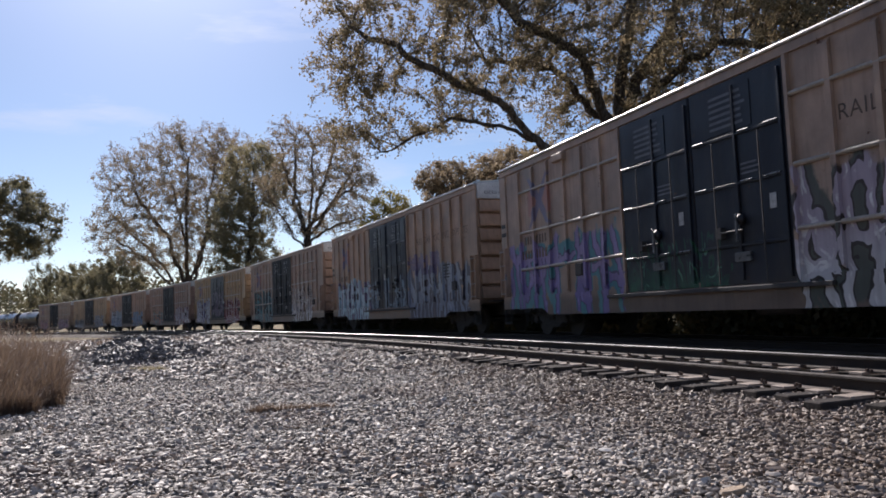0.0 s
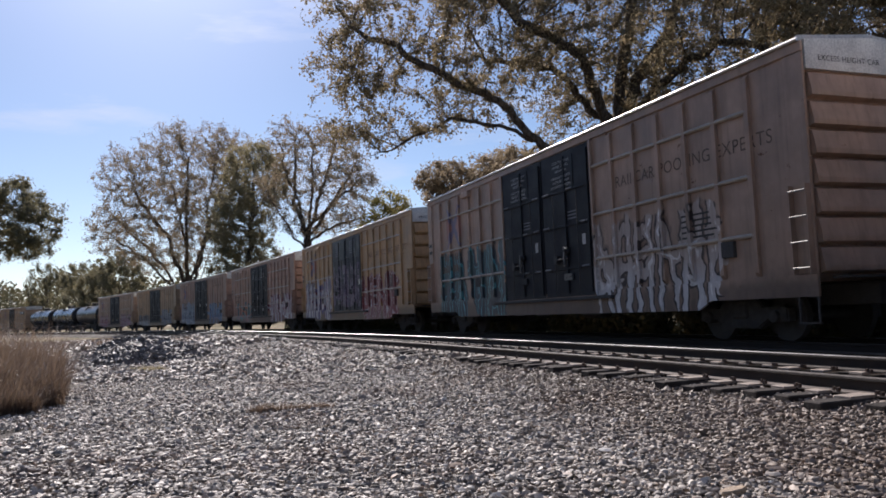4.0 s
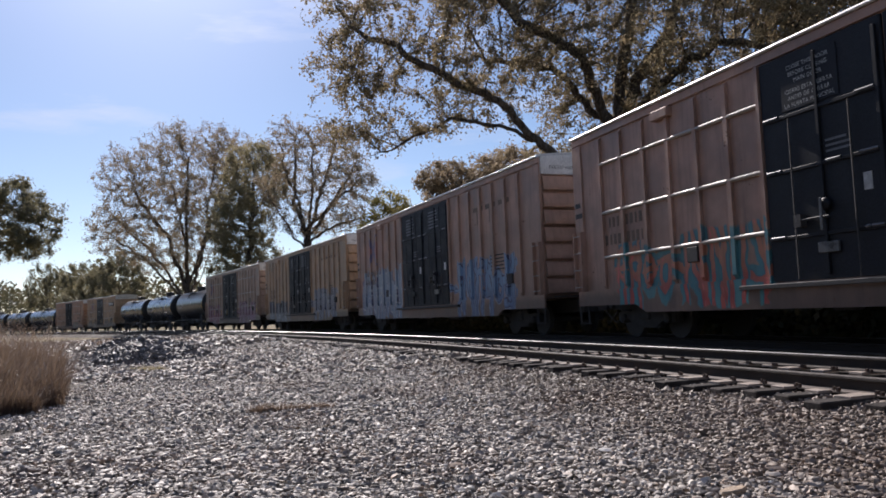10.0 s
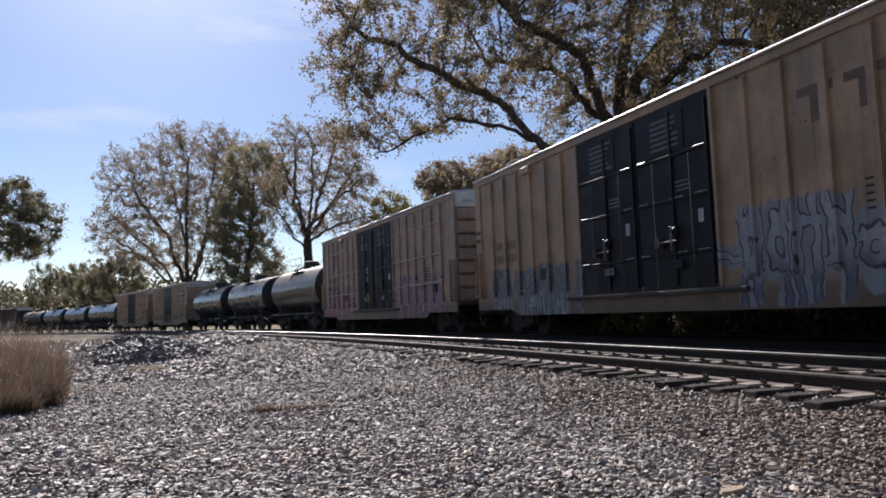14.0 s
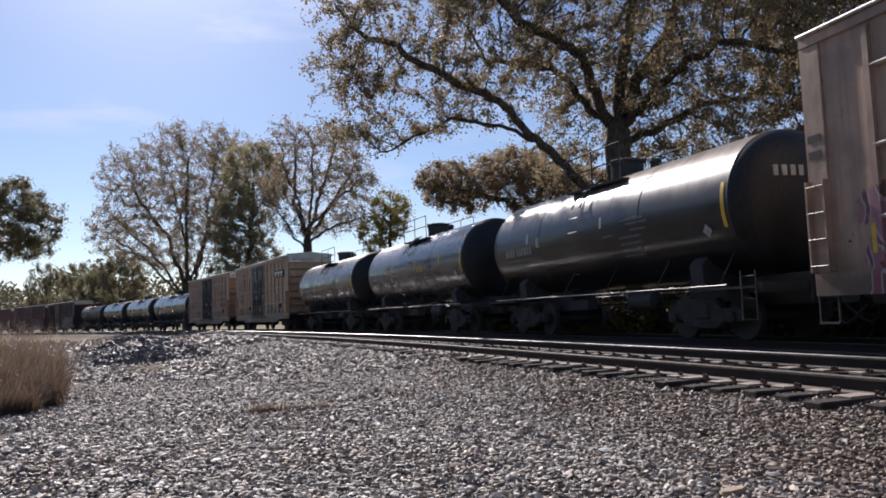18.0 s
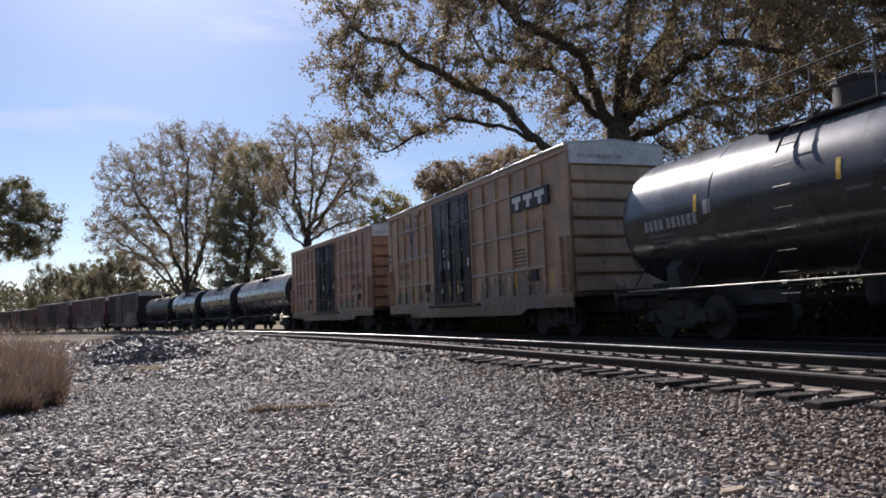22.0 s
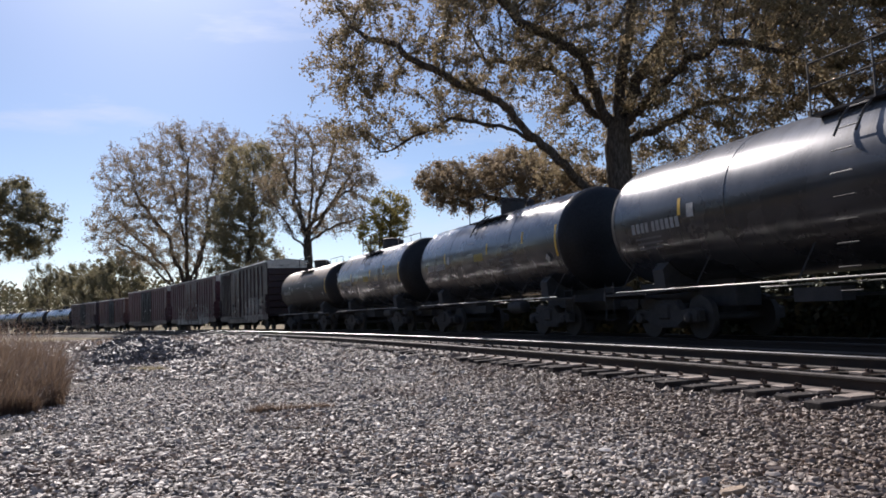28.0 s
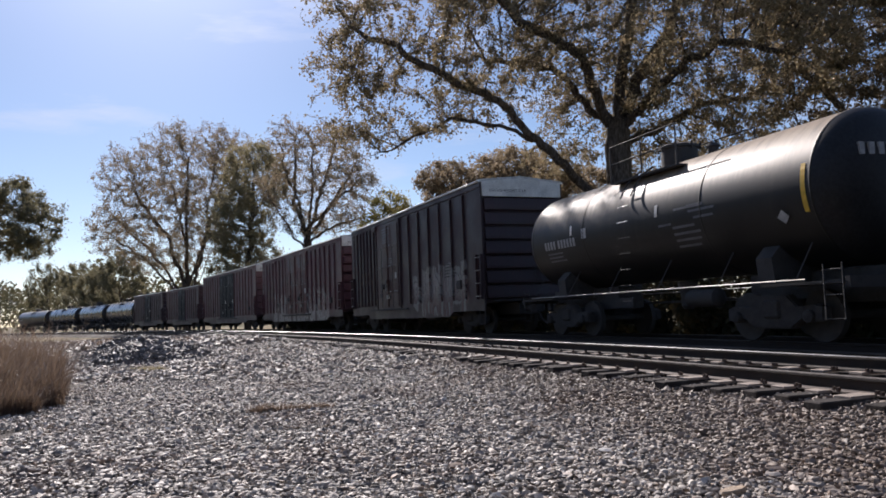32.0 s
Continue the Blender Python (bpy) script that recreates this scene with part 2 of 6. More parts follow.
def tank_mat(name, base, mud_sheen, rough, coat=0.2):
    m = Nodes(name)
    c = m.coords()
    blot, fine = m.noise(c, 0.8, 6, 0.62), m.noise(c, 30, 3)
    run = m.noise(m.stretch(c, 3.5, 1.0, 0.5), 1.3, 5, 0.62)
    z = m.add("SeparateXYZ", i0=c).outputs[2]
    col = m.mix(m.span(blot, 0.35, 0.7), base, tuple(v * 1.9 for v in base))
    # paler tone on top: mud, and on glossy tanks a painted sky sheen
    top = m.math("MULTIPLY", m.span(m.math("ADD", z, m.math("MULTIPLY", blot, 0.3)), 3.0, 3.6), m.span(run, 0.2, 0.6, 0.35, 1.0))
    col = m.mix(m.math("MULTIPLY", top, 0.85), col, mud_sheen)
    col = m.mix(m.math("MULTIPLY", m.span(run, 0.55, 0.75), 0.03), col, mud_sheen)
    return m.end(col, m.span(blot, 0.3, 0.72, rough - 0.02, rough + 0.04), 0, m.bump(m.math("ADD", blot, m.math("MULTIPLY", fine, 0.02)), 0.008, 0.04), 0.4, coat)


M_BLACK = plain("black_door_paint", (0.012, 0.0135, 0.018), 0.6, 0, 0.5, 3, 0.0, 0.28)
M_UNDER = plain("dark_underframe_steel", (0.05, 0.048, 0.048), 0.8, 0, 0.4, 5, 0.3)
M_TRUCK = plain("grimy_cast_steel", (0.045, 0.042, 0.04), 0.9, 0, 0.5, 8, 0.4)
M_TREAD = plain("worn_wheel_steel", (0.05, 0.046, 0.043), 0.8, 0.1, 0.4, 9)
M_ROOF = plain("galvanised_roof", (0.42, 0.4, 0.38), 0.4, 0.35, 0.3, 1.3)
M_WHITE = plain("white_stencil", (0.72, 0.72, 0.7), 0.6, 0, 0.2, 7)
M_STENCIL = plain("black_stencil", (0.03, 0.028, 0.027), 0.6, 0, 0.3, 7)
M_DIMWHITE = plain("dulled_white_stencil", (0.42, 0.42, 0.41), 0.6, 0, 0.35, 9)
M_FADED = plain("faded_brown_stencil", (0.15, 0.105, 0.075), 0.65, 0, 0.4, 3)
M_YELLOW = plain("yellow_reflective", (0.72, 0.45, 0.05), 0.4, 0, 0.2, 7)
M_HEAD = plain("dull_black_tank_end", (0.016, 0.016, 0.018), 0.55, 0, 0.4, 1.2, 0.0, 0.35)
M_OCHRE = plain("dulled_yellow_panel", (0.34, 0.26, 0.07), 0.6, 0, 0.3, 7)
M_PALE = plain("pale_grey_paint", (0.62, 0.61, 0.58), 0.55, 0, 0.25, 2)
M_TRIM = plain("worn_glossy_edge", (0.36, 0.31, 0.26), 0.42, 0.0, 0.2, 5)
M_DOORTRIM = plain("door_glint_and_lock_metal", (0.12, 0.125, 0.135), 0.34, 0.4, 0.3, 6)
M_EAVE = plain("bright_roof_edge", (0.7, 0.68, 0.65), 0.42, 0.8, 0.15, 4)
M_STEEL = plain("bare_steel_grab", (0.34, 0.33, 0.31), 0.5, 0.2, 0.3, 12)
M_RAILTOP = plain("polished_rail_head", (0.92, 0.92, 0.92), 0.42, 1.0, 0.04, 0.6)
# main line heads kept dark: the train's shade is put into the colour
M_RAILDIM = plain("shade_dim_rail_head", (0.07, 0.06, 0.055), 0.6, 0.3, 0.3, 3)
M_RAILSIDE = plain("rusty_rail", (0.03, 0.022, 0.018), 0.8, 0.1, 0.45, 10, 0.4)
M_RAILDULL = plain("dull_rail_head", (0.1, 0.085, 0.078), 0.7, 0.0, 0.3, 8)
M_PLATE = plain("worn_tie_plate", (0.33, 0.27, 0.225), 0.75, 0.0, 0.35, 14, 0.4)
M_FOOT = plain("dusty_rail_foot", (0.12, 0.094, 0.08), 0.8, 0.0, 0.35, 14, 0.4)
M_SPIKE = plain("rusty_spike", (0.07, 0.045, 0.035), 0.75, 0.2, 0.4, 20)
M_STONE = stone_mat("crushed_granite", True, (1.1, 1.09, 1.07))
# tinted dark, so the shade between loose stones is part of its colour
M_BED = stone_mat("granite_bed_gap_shade", False, (0.38, 0.38, 0.38))
M_DARKSTONE = stone_mat("dark_chippings", True, (0.72, 0.74, 0.78))
M_TANROCK = plain("tan_rock", (0.36, 0.27, 0.19), 0.8, 0, 0.3, 20, 0.5)
M_GROUND = ground_mat()
M_BARK = bark_mat()
M_TIE = tie_mat()
M_OAK = leaf_mat("oak_leaves", (0.125, 0.12, 0.08), (0.2, 0.175, 0.115), (0.3, 0.23, 0.15), 0.58)
# darker copy of the oak leaves, with the crown's shade in its colours
M_OAKSHADE = leaf_mat("oak_leaves_shade_tones", (0.065, 0.062, 0.045), (0.105, 0.09, 0.063), (0.16, 0.12, 0.08), 0.35)
M_RUSSET = leaf_mat("russet_leaves", (0.17, 0.15, 0.115), (0.25, 0.21, 0.155), (0.32, 0.25, 0.175), 0.58)
M_OLIVE = leaf_mat("olive_leaves", (0.18, 0.18, 0.12), (0.25, 0.24, 0.15), (0.32, 0.28, 0.17), 0.6)
M_DUSK = leaf_mat("dull_green_leaves", (0.11, 0.125, 0.085), (0.16, 0.17, 0.11), (0.21, 0.2, 0.135), 0.55)
M_PINE = leaf_mat("dark_green_leaves", (0.045, 0.06, 0.035), (0.07, 0.085, 0.045), (0.09, 0.095, 0.055), 0.3)
# far below real leaf tone: the deep shade behind the train is in the colour
M_BRUSH = leaf_mat("shade_dark_brush", (0.022, 0.025, 0.015), (0.032, 0.035, 0.02), (0.045, 0.04, 0.026), 0.06, 0.05)
M_MARK = plain("white_reporting_paint", (0.34, 0.34, 0.34), 0.6, 0, 0.3, 9)
M_SLOGAN = plain("faded_dark_lettering", (0.12, 0.086, 0.064), 0.65, 0, 0.4, 3)
M_GREY = plain("greyed_stencil", (0.13, 0.135, 0.15), 0.6, 0, 0.3, 7)
M_GOLD = leaf_mat("yellow_leaves", (0.26, 0.24, 0.07), (0.38, 0.32, 0.1), (0.2, 0.2, 0.06), 0.62)
M_STRAW = leaf_mat("straw", (0.15, 0.105, 0.09), (0.22, 0.16, 0.125), (0.085, 0.055, 0.05), 0.35)


# ---- mesh building ----
class Geo:
    """Collects corners and faces of one mesh."""

    def __init__(self):
        self.v, self.f = [], []

    def poly(self, pts):
        n = len(self.v)
        self.v += [tuple(p) for p in pts]
        self.f.append(tuple(range(n, n + len(pts))))

    def box(self, x0, x1, y0, y1, z0, z1, c=0.0):
        if x1 < x0: x0, x1 = x1, x0
        if y1 < y0: y0, y1 = y1, y0
        if z1 < z0: z0, z1 = z1, z0
        n = len(self.v)
        c = min(c, (x1 - x0) * 0.45, (y1 - y0) * 0.45, (z1 - z0) * 0.45)
        if c <= 0:
            self.v += [(x, y, z) for z in (z0, z1) for x, y in ((x0, y0), (x1, y0), (x1, y1), (x0, y1))]
            self.f += [(n, n + 3, n + 2, n + 1), (n + 4, n + 5, n + 6, n + 7)] + [(n + i, n + (i + 1) % 4, n + 4 + (i + 1) % 4, n + 4 + i) for i in range(4)]
            return self
        ring = ((x0 + c, y0), (x1 - c, y0), (x1, y0 + c), (x1, y1 - c), (x1 - c, y1), (x0 + c, y1), (x0, y1 - c), (x0, y0 + c))
        cx, cy = (x0 + x1) / 2, (y0 + y1) / 2
        tight = tuple((x + (c if x < cx else -c), y + (c if y < cy else -c)) for x, y in ring)
        for z, r in ((z0, tight), (z0 + c, ring), (z1 - c, ring), (z1, tight)):
            self.v += [(x, y, z) for x, y in r]
        self.f.append(tuple(n + i for i in range(7, -1, -1)))
        self.f.append(tuple(n + 24 + i for i in range(8)))
        for k in range(3):
            self.f += [(n + 8 * k + i, n + 8 * k + (i + 1) % 8, n + 8 * k + 8 + (i + 1) % 8, n + 8 * k + 8 + i) for i in range(8)]
        return self

    def tube(self, p, q, r0, r1=None, n=8, caps=True):
        p, q = Vector(p), Vector(q)
        r1 = r0 if r1 is None else r1
        d = (q - p).normalized()
        u = d.orthogonal().normalized()
        w = d.cross(u)
        k = len(self.v)
        for c, r in ((p, r0), (q, r1)):
            self.v += [tuple(c + (u * math.cos(2 * math.pi * i / n) + w * math.sin(2 * math.pi * i / n)) * r) for i in range(n)]
        self.f += [(k + i, k + (i + 1) % n, k + n + (i + 1) % n, k + n + i) for i in range(n)]
        if caps:
            self.f += [tuple(k + i for i in range(n - 1, -1, -1)), tuple(k + n + i for i in range(n))]
        return self

    def pipe(self, pts, r, n=6):
        """A round bar bent through the points, in one piece."""
        pts = [Vector(q) for q in pts]
        k = len(self.v)
        for i, q in enumerate(pts):
            d = (pts[min(i + 1, len(pts) - 1)] - pts[max(i - 1, 0)]).normalized()
            u = d.cross(Vector((1, 0.13, 0.07))).normalized()
            w = d.cross(u)
            self.v += [tuple(q + (u * math.cos(2 * math.pi * j / n) + w * math.sin(2 * math.pi * j / n)) * r) for j in range(n)]
        for i in range(len(pts) - 1):
            a = k + i * n
            self.f += [(a + j, a + (j + 1) % n, a + n + (j + 1) % n, a + n + j) for j in range(n)]
        m = k + (len(pts) - 1) * n
        self.f += [tuple(k + j for j in range(n - 1, -1, -1)), tuple(m + j for j in range(n))]
        return self

    def lathe(self, rings, n=24, axis="x", at=(0, 0, 0)):
        """rings: (along, radius) from one end to the other, turned round an axis."""
        k = len(self.v)
        for a, r in rings:
            for i in range(n):
                c, s = math.cos(2 * math.pi * i / n) * r, math.sin(2 * math.pi * i / n) * r
                p = (a, c, s) if axis == "x" else (c, a, s) if axis == "y" else (c, s, a)
                self.v.append((p[0] + at[0], p[1] + at[1], p[2] + at[2]))
        m = len(rings)
        flip = axis == "y"
        for j in range(m - 1):
            for i in range(n):
                a, b = k + j * n + i, k + j * n + (i + 1) % n
                self.f.append((a, a + n, b + n, b) if flip else (a, b, b + n, a + n))
        self.f.append(tuple(k + i for i in (range(n) if flip else range(n - 1, -1, -1))))
        self.f.append(tuple(k + (m - 1) * n + i for i in (range(n - 1, -1, -1) if flip else range(n))))
        return self

    def prism(self, outline, y0, y1):
        """An outline in x and z, thick from y0 to y1."""
        n, k = len(outline), len(self.v)
        for y in (y0, y1):
            self.v += [(x, y, z) for x, z in outline]
        self.f += [tuple(range(k, k + n)), tuple(range(k + 2 * n - 1, k + n - 1, -1))]
        self.f += [(k + i, k + n + i, k + n + (i + 1) % n, k + (i + 1) % n) for i in range(n)]
        return self

    def slab(self, outline, x0, x1):
        """An outline in y and z, thick from x0 to x1."""
        n, k = len(outline), len(self.v)
        for x in (x0, x1):
            self.v += [(x, y, z) for y, z in outline]
        self.f += [tuple(range(k + n - 1, k - 1, -1)), tuple(range(k + n, k + 2 * n))]
        self.f += [(k + i, k + (i + 1) % n, k + n + (i + 1) % n, k + n + i) for i in range(n)]
        return self

    def mesh(self, name, material, smooth=0.0):
        me = bpy.data.meshes.new(name)
        me.from_pydata(self.v, [], self.f)
        if material:
            me.materials.append(material)
        if smooth:
            me.shade_smooth()
            me.set_sharp_from_angle(angle=radians(smooth))
        return me


def part(name, geo, material, parent, label="", smooth=0.0, at=None):
    """One mesh object under a thing or under a part. geo may be a mesh that is shared."""
    me = geo if isinstance(geo, bpy.types.Mesh) else geo.mesh(name, material, smooth)
    ob = new(name, me)
    ob.parent = parent
    if at is not None:
        ob.matrix_basis = at
    return tagged(ob, label)


def thing(name, label, category, group="", kind=""):
    return tagged(new(name), label, category, group, kind)


def array_mesh(name, verts, faces, material):
    """A mesh out of number arrays; faces: rows of equal length."""
    me = bpy.data.meshes.new(name)
    k = faces.shape[1]
    me.vertices.add(len(verts)), me.loops.add(faces.size), me.polygons.add(len(faces))
    me.vertices.foreach_set("co", np.ascontiguousarray(verts, dtype=np.float32).ravel())
    me.loops.foreach_set("vertex_index", np.ascontiguousarray(faces, dtype=np.int32).ravel())
    me.polygons.foreach_set("loop_start", np.arange(0, faces.size, k, dtype=np.int32))
    me.update(calc_edges=True)
    me.shade_flat()
    me.materials.append(material)
    return me


SHARED = {}


def shared(key, make):
    if key not in SHARED:
        SHARED[key] = make()
    return SHARED[key]


def lettering(name, words, size, material, parent, at, label):
    """Words in the built-in font, as a flat mesh."""
    cu = bpy.data.curves.new(name, "FONT")
    cu.body, cu.size, cu.align_x, cu.space_character = words, size, "CENTER", 1.08
    tmp = new("lettering_form", cu)
    me = bpy.data.meshes.new_from_object(tmp.evaluated_get(bpy.context.evaluated_depsgraph_get()))
    bpy.data.objects.remove(tmp)
    me.materials.clear()
    me.materials.append(material)
    return part(name, me, None, parent, label, at=at)


# ---- ground, yard, ballast ----
def profile(off):
    """Height of the stone bed across the tracks."""
    return np.interp(off, [-4.6, -3.0, -1.7, -1.3, 1.3, 2.0, 2.7, 4.9, 5.35, 5.7, 6.9, 40], [-0.75, -0.5, -0.24, -0.225, -0.225, -0.26, -0.235, -0.235, -0.275, -0.31, -0.45, -0.45])


def yard_level(x, y, off):
    fade = np.clip((off - 6.6) / 2.5, 0, 1)
    return fade * (0.05 * np.sin(x * 0.55 + 1.3) * np.cos(y * 0.4) + 0.025 * np.sin(x * 1.7 + y * 1.1))


def build_ground():
    g = Geo()
    ring = [0, 40, 80, 130, 200, 320, 600, 1200, 3000]
    n = 48
    rng = random.Random(3)
    g.v.append((0, 60, -0.6))
    for r in ring[1:]:
        for i in range(n):
            a = 2 * math.pi * i / n
            lift = 0.0 if r < 200 else rng.uniform(0, 0.004) * r
            g.v.append((math.cos(a) * r, 60 + math.sin(a) * r, -0.6 + lift))
    g.f += [(0, 1 + i, 1 + (i + 1) % n) for i in range(n)]
    for k in range(len(ring) - 2):
        a, b = 1 + k * n, 1 + (k + 1) * n
        g.f += [(a + i, b + i, b + (i + 1) % n, a + (i + 1) % n) for i in range(n)]
    ob = new("ground", g.mesh("ground", M_GROUND, 60))
    tagged(ob, "flat ground of dry tan grass beside the railway", "ground", kind="structure")


def build_ballast():
    offs = [-4.6, -3.0, -1.7, -1.3, 0, 1.3, 2.0, 2.7, 4.0, 5.3, 5.6, 6.2, 6.9, 7.4]
    ss = np.arange(-540, 320, 2.0)
    g = Geo()
    for s in ss:
        for o in offs:
            z = float(profile(o)) - (0.25 if o == 7.4 else 0)
            g.v.append(tuple(on_line(s, o, z)))
    m = len(offs)
    for i in range(len(ss) - 1):
        for j in range(m - 1):
            a = i * m + j
            g.f.append((a, a + m, a + m + 1, a + 1))
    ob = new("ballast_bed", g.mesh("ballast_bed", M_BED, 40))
    tagged(ob, "grey crushed granite ballast under two railway tracks", "ballast", kind="structure")


def build_yard():
    g = Geo()
    us, ws = np.arange(-50, 44.1, 1.0), np.array([6.4, 6.9, 7.6, 8.6, 9.6, 10.6, 11.6, 12.6, 14, 15.5, 17, 18.5, 20.5])
    for s in us:
        for w in ws:
            edge = max(0.0, (abs(s + 3) - 43) / 5, (w - 18.5) / 2)
            p = on_line(s, w)
            g.v.append((p.x, p.y, -0.45 + float(yard_level(p.x, p.y, w)) - 0.25 * edge - (0.06 if w < 6.6 else 0.015)))
    m = len(ws)
    for i in range(len(us) - 1):
        for j in range(m - 1):
            a = i * m + j
            g.f.append((a, a + m, a + m + 1, a + 1))
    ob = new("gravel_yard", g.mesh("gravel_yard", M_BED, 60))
    tagged(ob, "open yard of grey crushed stone beside the tracks", "gravel", kind="structure")


ICO_V = np.array([(0, 1, 1.618), (0, -1, 1.618), (0, 1, -1.618), (0, -1, -1.618), (1, 1.618, 0), (-1, 1.618, 0), (1, -1.618, 0), (-1, -1.618, 0), (1.618, 0, 1), (-1.618, 0, 1), (1.618, 0, -1), (-1.618, 0, -1)]) / 1.902
ICO_F = np.array([(0, 1, 8), (0, 9, 1), (0, 8, 4), (0, 5, 9), (0, 4, 5), (1, 6, 8), (1, 9, 7), (1, 7, 6), (2, 10, 3), (2, 3, 11), (2, 4, 10), (2, 11, 5), (2, 5, 4), (3, 10, 6), (3, 11, 7), (3, 6, 7), (4, 8, 10), (5, 11, 9), (6, 10, 8), (7, 9, 11)])
OCT_V = np.array([(1, 0, 0), (-1, 0, 0), (0, 1, 0), (0, -1, 0), (0, 0, 1), (0, 0, -1)], dtype=float)
OCT_F = np.array([(0, 2, 4), (2, 1, 4), (1, 3, 4), (3, 0, 4), (2, 0, 5), (1, 2, 5), (3, 1, 5), (0, 3, 5)])


def stones(rng, pts, radius, base_v, base_f):
    """Broken stones at the points: corners and faces."""
    n, k = len(pts), len(base_v)
    v = np.repeat(base_v[None], n, 0) * rng.uniform(0.55, 1.32, (n, k, 1))
    size = radius * np.exp(rng.normal(0, 0.28, (n, 1, 1)))
    v = v * size * np.stack([rng.uniform(0.9, 2.0, n), rng.uniform(0.65, 1.2, n), rng.uniform(0.3, 0.7, n)], 1)[:, None, :]
    a, b = rng.uniform(0, 6.283, n), rng.normal(0, 0.8, n)
    ca, sa, cb, sb = np.cos(a)[:, None], np.sin(a)[:, None], np.cos(b)[:, None], np.sin(b)[:, None]
    x, y, z = v[..., 0], v[..., 1], v[..., 2]
    y, z = y * cb - z * sb, y * sb + z * cb
    x, y = x * ca - y * sa, x * sa + y * ca
    v = np.stack([x, y, z], -1) + pts[:, None, :]
    f = base_f[None] + (np.arange(n) * k)[:, None, None]
    return v.reshape(-1, 3), f.reshape(-1, 3)


def scatter(rng, x0, x1, y0, y1, pitch):
    gx, gy = np.meshgrid(np.arange(x0, x1, pitch), np.arange(y0, y1, pitch))
    p = np.stack([gx.ravel(), gy.ravel()], 1)
    return p + rng.uniform(-0.5, 0.5, p.shape) * pitch * 1.1


def build_stones():
    rng = np.random.default_rng(5)
    # loose stone lies finest where the yard is nearest to the road end, coarser further along
    for name, area, pitch, radius, bv, bf in (
            ("loose_gravel", (-4.6, 5.6, 4.2, 9.0), 0.037, 0.0185, ICO_V, ICO_F),
            ("loose_gravel", (-7.5, 7.5, 9.0, 17.0), 0.044, 0.0215, OCT_V, OCT_F),
            ("loose_gravel", (-17.0, 6.5, 17.0, 38.0), 0.09, 0.042, OCT_V, OCT_F),
            ("loose_gravel", (-32.0, 4.0, 38.0, 66.0), 0.24, 0.11, OCT_V, OCT_F)):
        p = scatter(rng, *area[:2], *area[2:], pitch)
        s, off = to_line(p)
        half = 0.62 * p[:, 1] + 0.6
        keep = (off > 4.92) & (off < 18.5) & (np.abs(p[:, 0]) < half)
        p, off = p[keep], off[keep]
        z = profile(off) + yard_level(p[:, 0], p[:, 1], off) + rng.uniform(-0.5, 1.1, len(p)) * radius
        v, f = stones(rng, np.column_stack([p, z]), radius, bv, bf)
        ob = new(name, array_mesh(name, v, f, M_STONE))
        tagged(ob, "loose broken grey and tan granite stones", "gravel", kind="stuff")


def build_mound():
    rng = np.random.default_rng(8)
    c, rx, ry, h = (-10.3, 26.6), 2.45, 2.1, 0.82
    g = Geo()
    nr, na = 9, 40
    g.v.append((c[0], c[1], -0.47 + h))
    for i in range(1, nr + 1):
        r = i / nr
        for j in range(na):
            a = 2 * math.pi * j / na
            k = 1 + 0.1 * math.sin(3 * a + 1) + 0.06 * math.sin(7 * a)
            z = -0.47 + h * (1 - r ** 1.5) * (1 + 0.08 * math.sin(5 * a + r * 3)) - (0.08 if i == nr else 0)
            g.v.append((c[0] + math.cos(a) * rx * r * k, c[1] + math.sin(a) * ry * r * k, z))
    g.f += [(0, 1 + j, 1 + (j + 1) % na) for j in range(na)]
    for i in range(nr - 1):
        a, b = 1 + i * na, 1 + (i + 1) * na
        g.f += [(a + j, b + j, b + (j + 1) % na, a + (j + 1) % na) for j in range(na)]
    heap = tagged(new("gravel_heap"), "low heap of dark grey crushed stone on the yard", "gravel heap")
    part("core", g, M_DARKSTONE, heap, smooth=60)
    n = 5200
    a, r = rng.uniform(0, 6.283, n), np.sqrt(rng.uniform(0, 1.08, n))
    k = 1 + 0.1 * np.sin(3 * a + 1) + 0.06 * np.sin(7 * a)
    z = -0.45 + h * np.clip(1 - r ** 1.5, 0, 1) * (1 + 0.08 * np.sin(5 * a + r * 3))
    pts = np.column_stack([c[0] + np.cos(a) * rx * r * k, c[1] + np.sin(a) * ry * r * k, z])
    v, f = stones(rng, pts, 0.05, OCT_V, OCT_F)
    tagged(part("loose_stone", array_mesh("loose_stone", v, f, M_DARKSTONE), None, heap), kind="stuff")


build_ground()
build_ballast()
build_yard()


# ---- rails ----
HEAD = [(-0.031, -0.003), (-0.02, 0.003), (0.0, 0.006), (0.012, 0.0045), (0.026, 0.0)]
RAIL_LOW = [(0.026, -0.0005), (0.034, -0.006), (0.036, -0.014), (0.036, -0.03), (0.012, -0.044), (0.009, -0.13), (0.075, -0.156), (0.075, -0.17), (-0.075, -0.17), (-0.075, -0.156), (-0.009, -0.13), (-0.012, -0.044), (-0.036, -0.03), (-0.036, -0.012), (-0.031, -0.0035)]


def sweep(outline, off, lift, ss):
    g = Geo()
    n = len(outline)
    for s in ss:
        for o, z in outline:
            g.v.append(tuple(on_line(s, off + o, z - 0.006 + lift)))
    for i in range(len(ss) - 1):
        for j in range(n - 1):
            a = i * n + j
            g.f.append((a, a + 1, a + n + 1, a + n))
    g.f += [tuple(range(n)), tuple(range(len(ss) * n - 1, (len(ss) - 1) * n - 1, -1))]
    return g


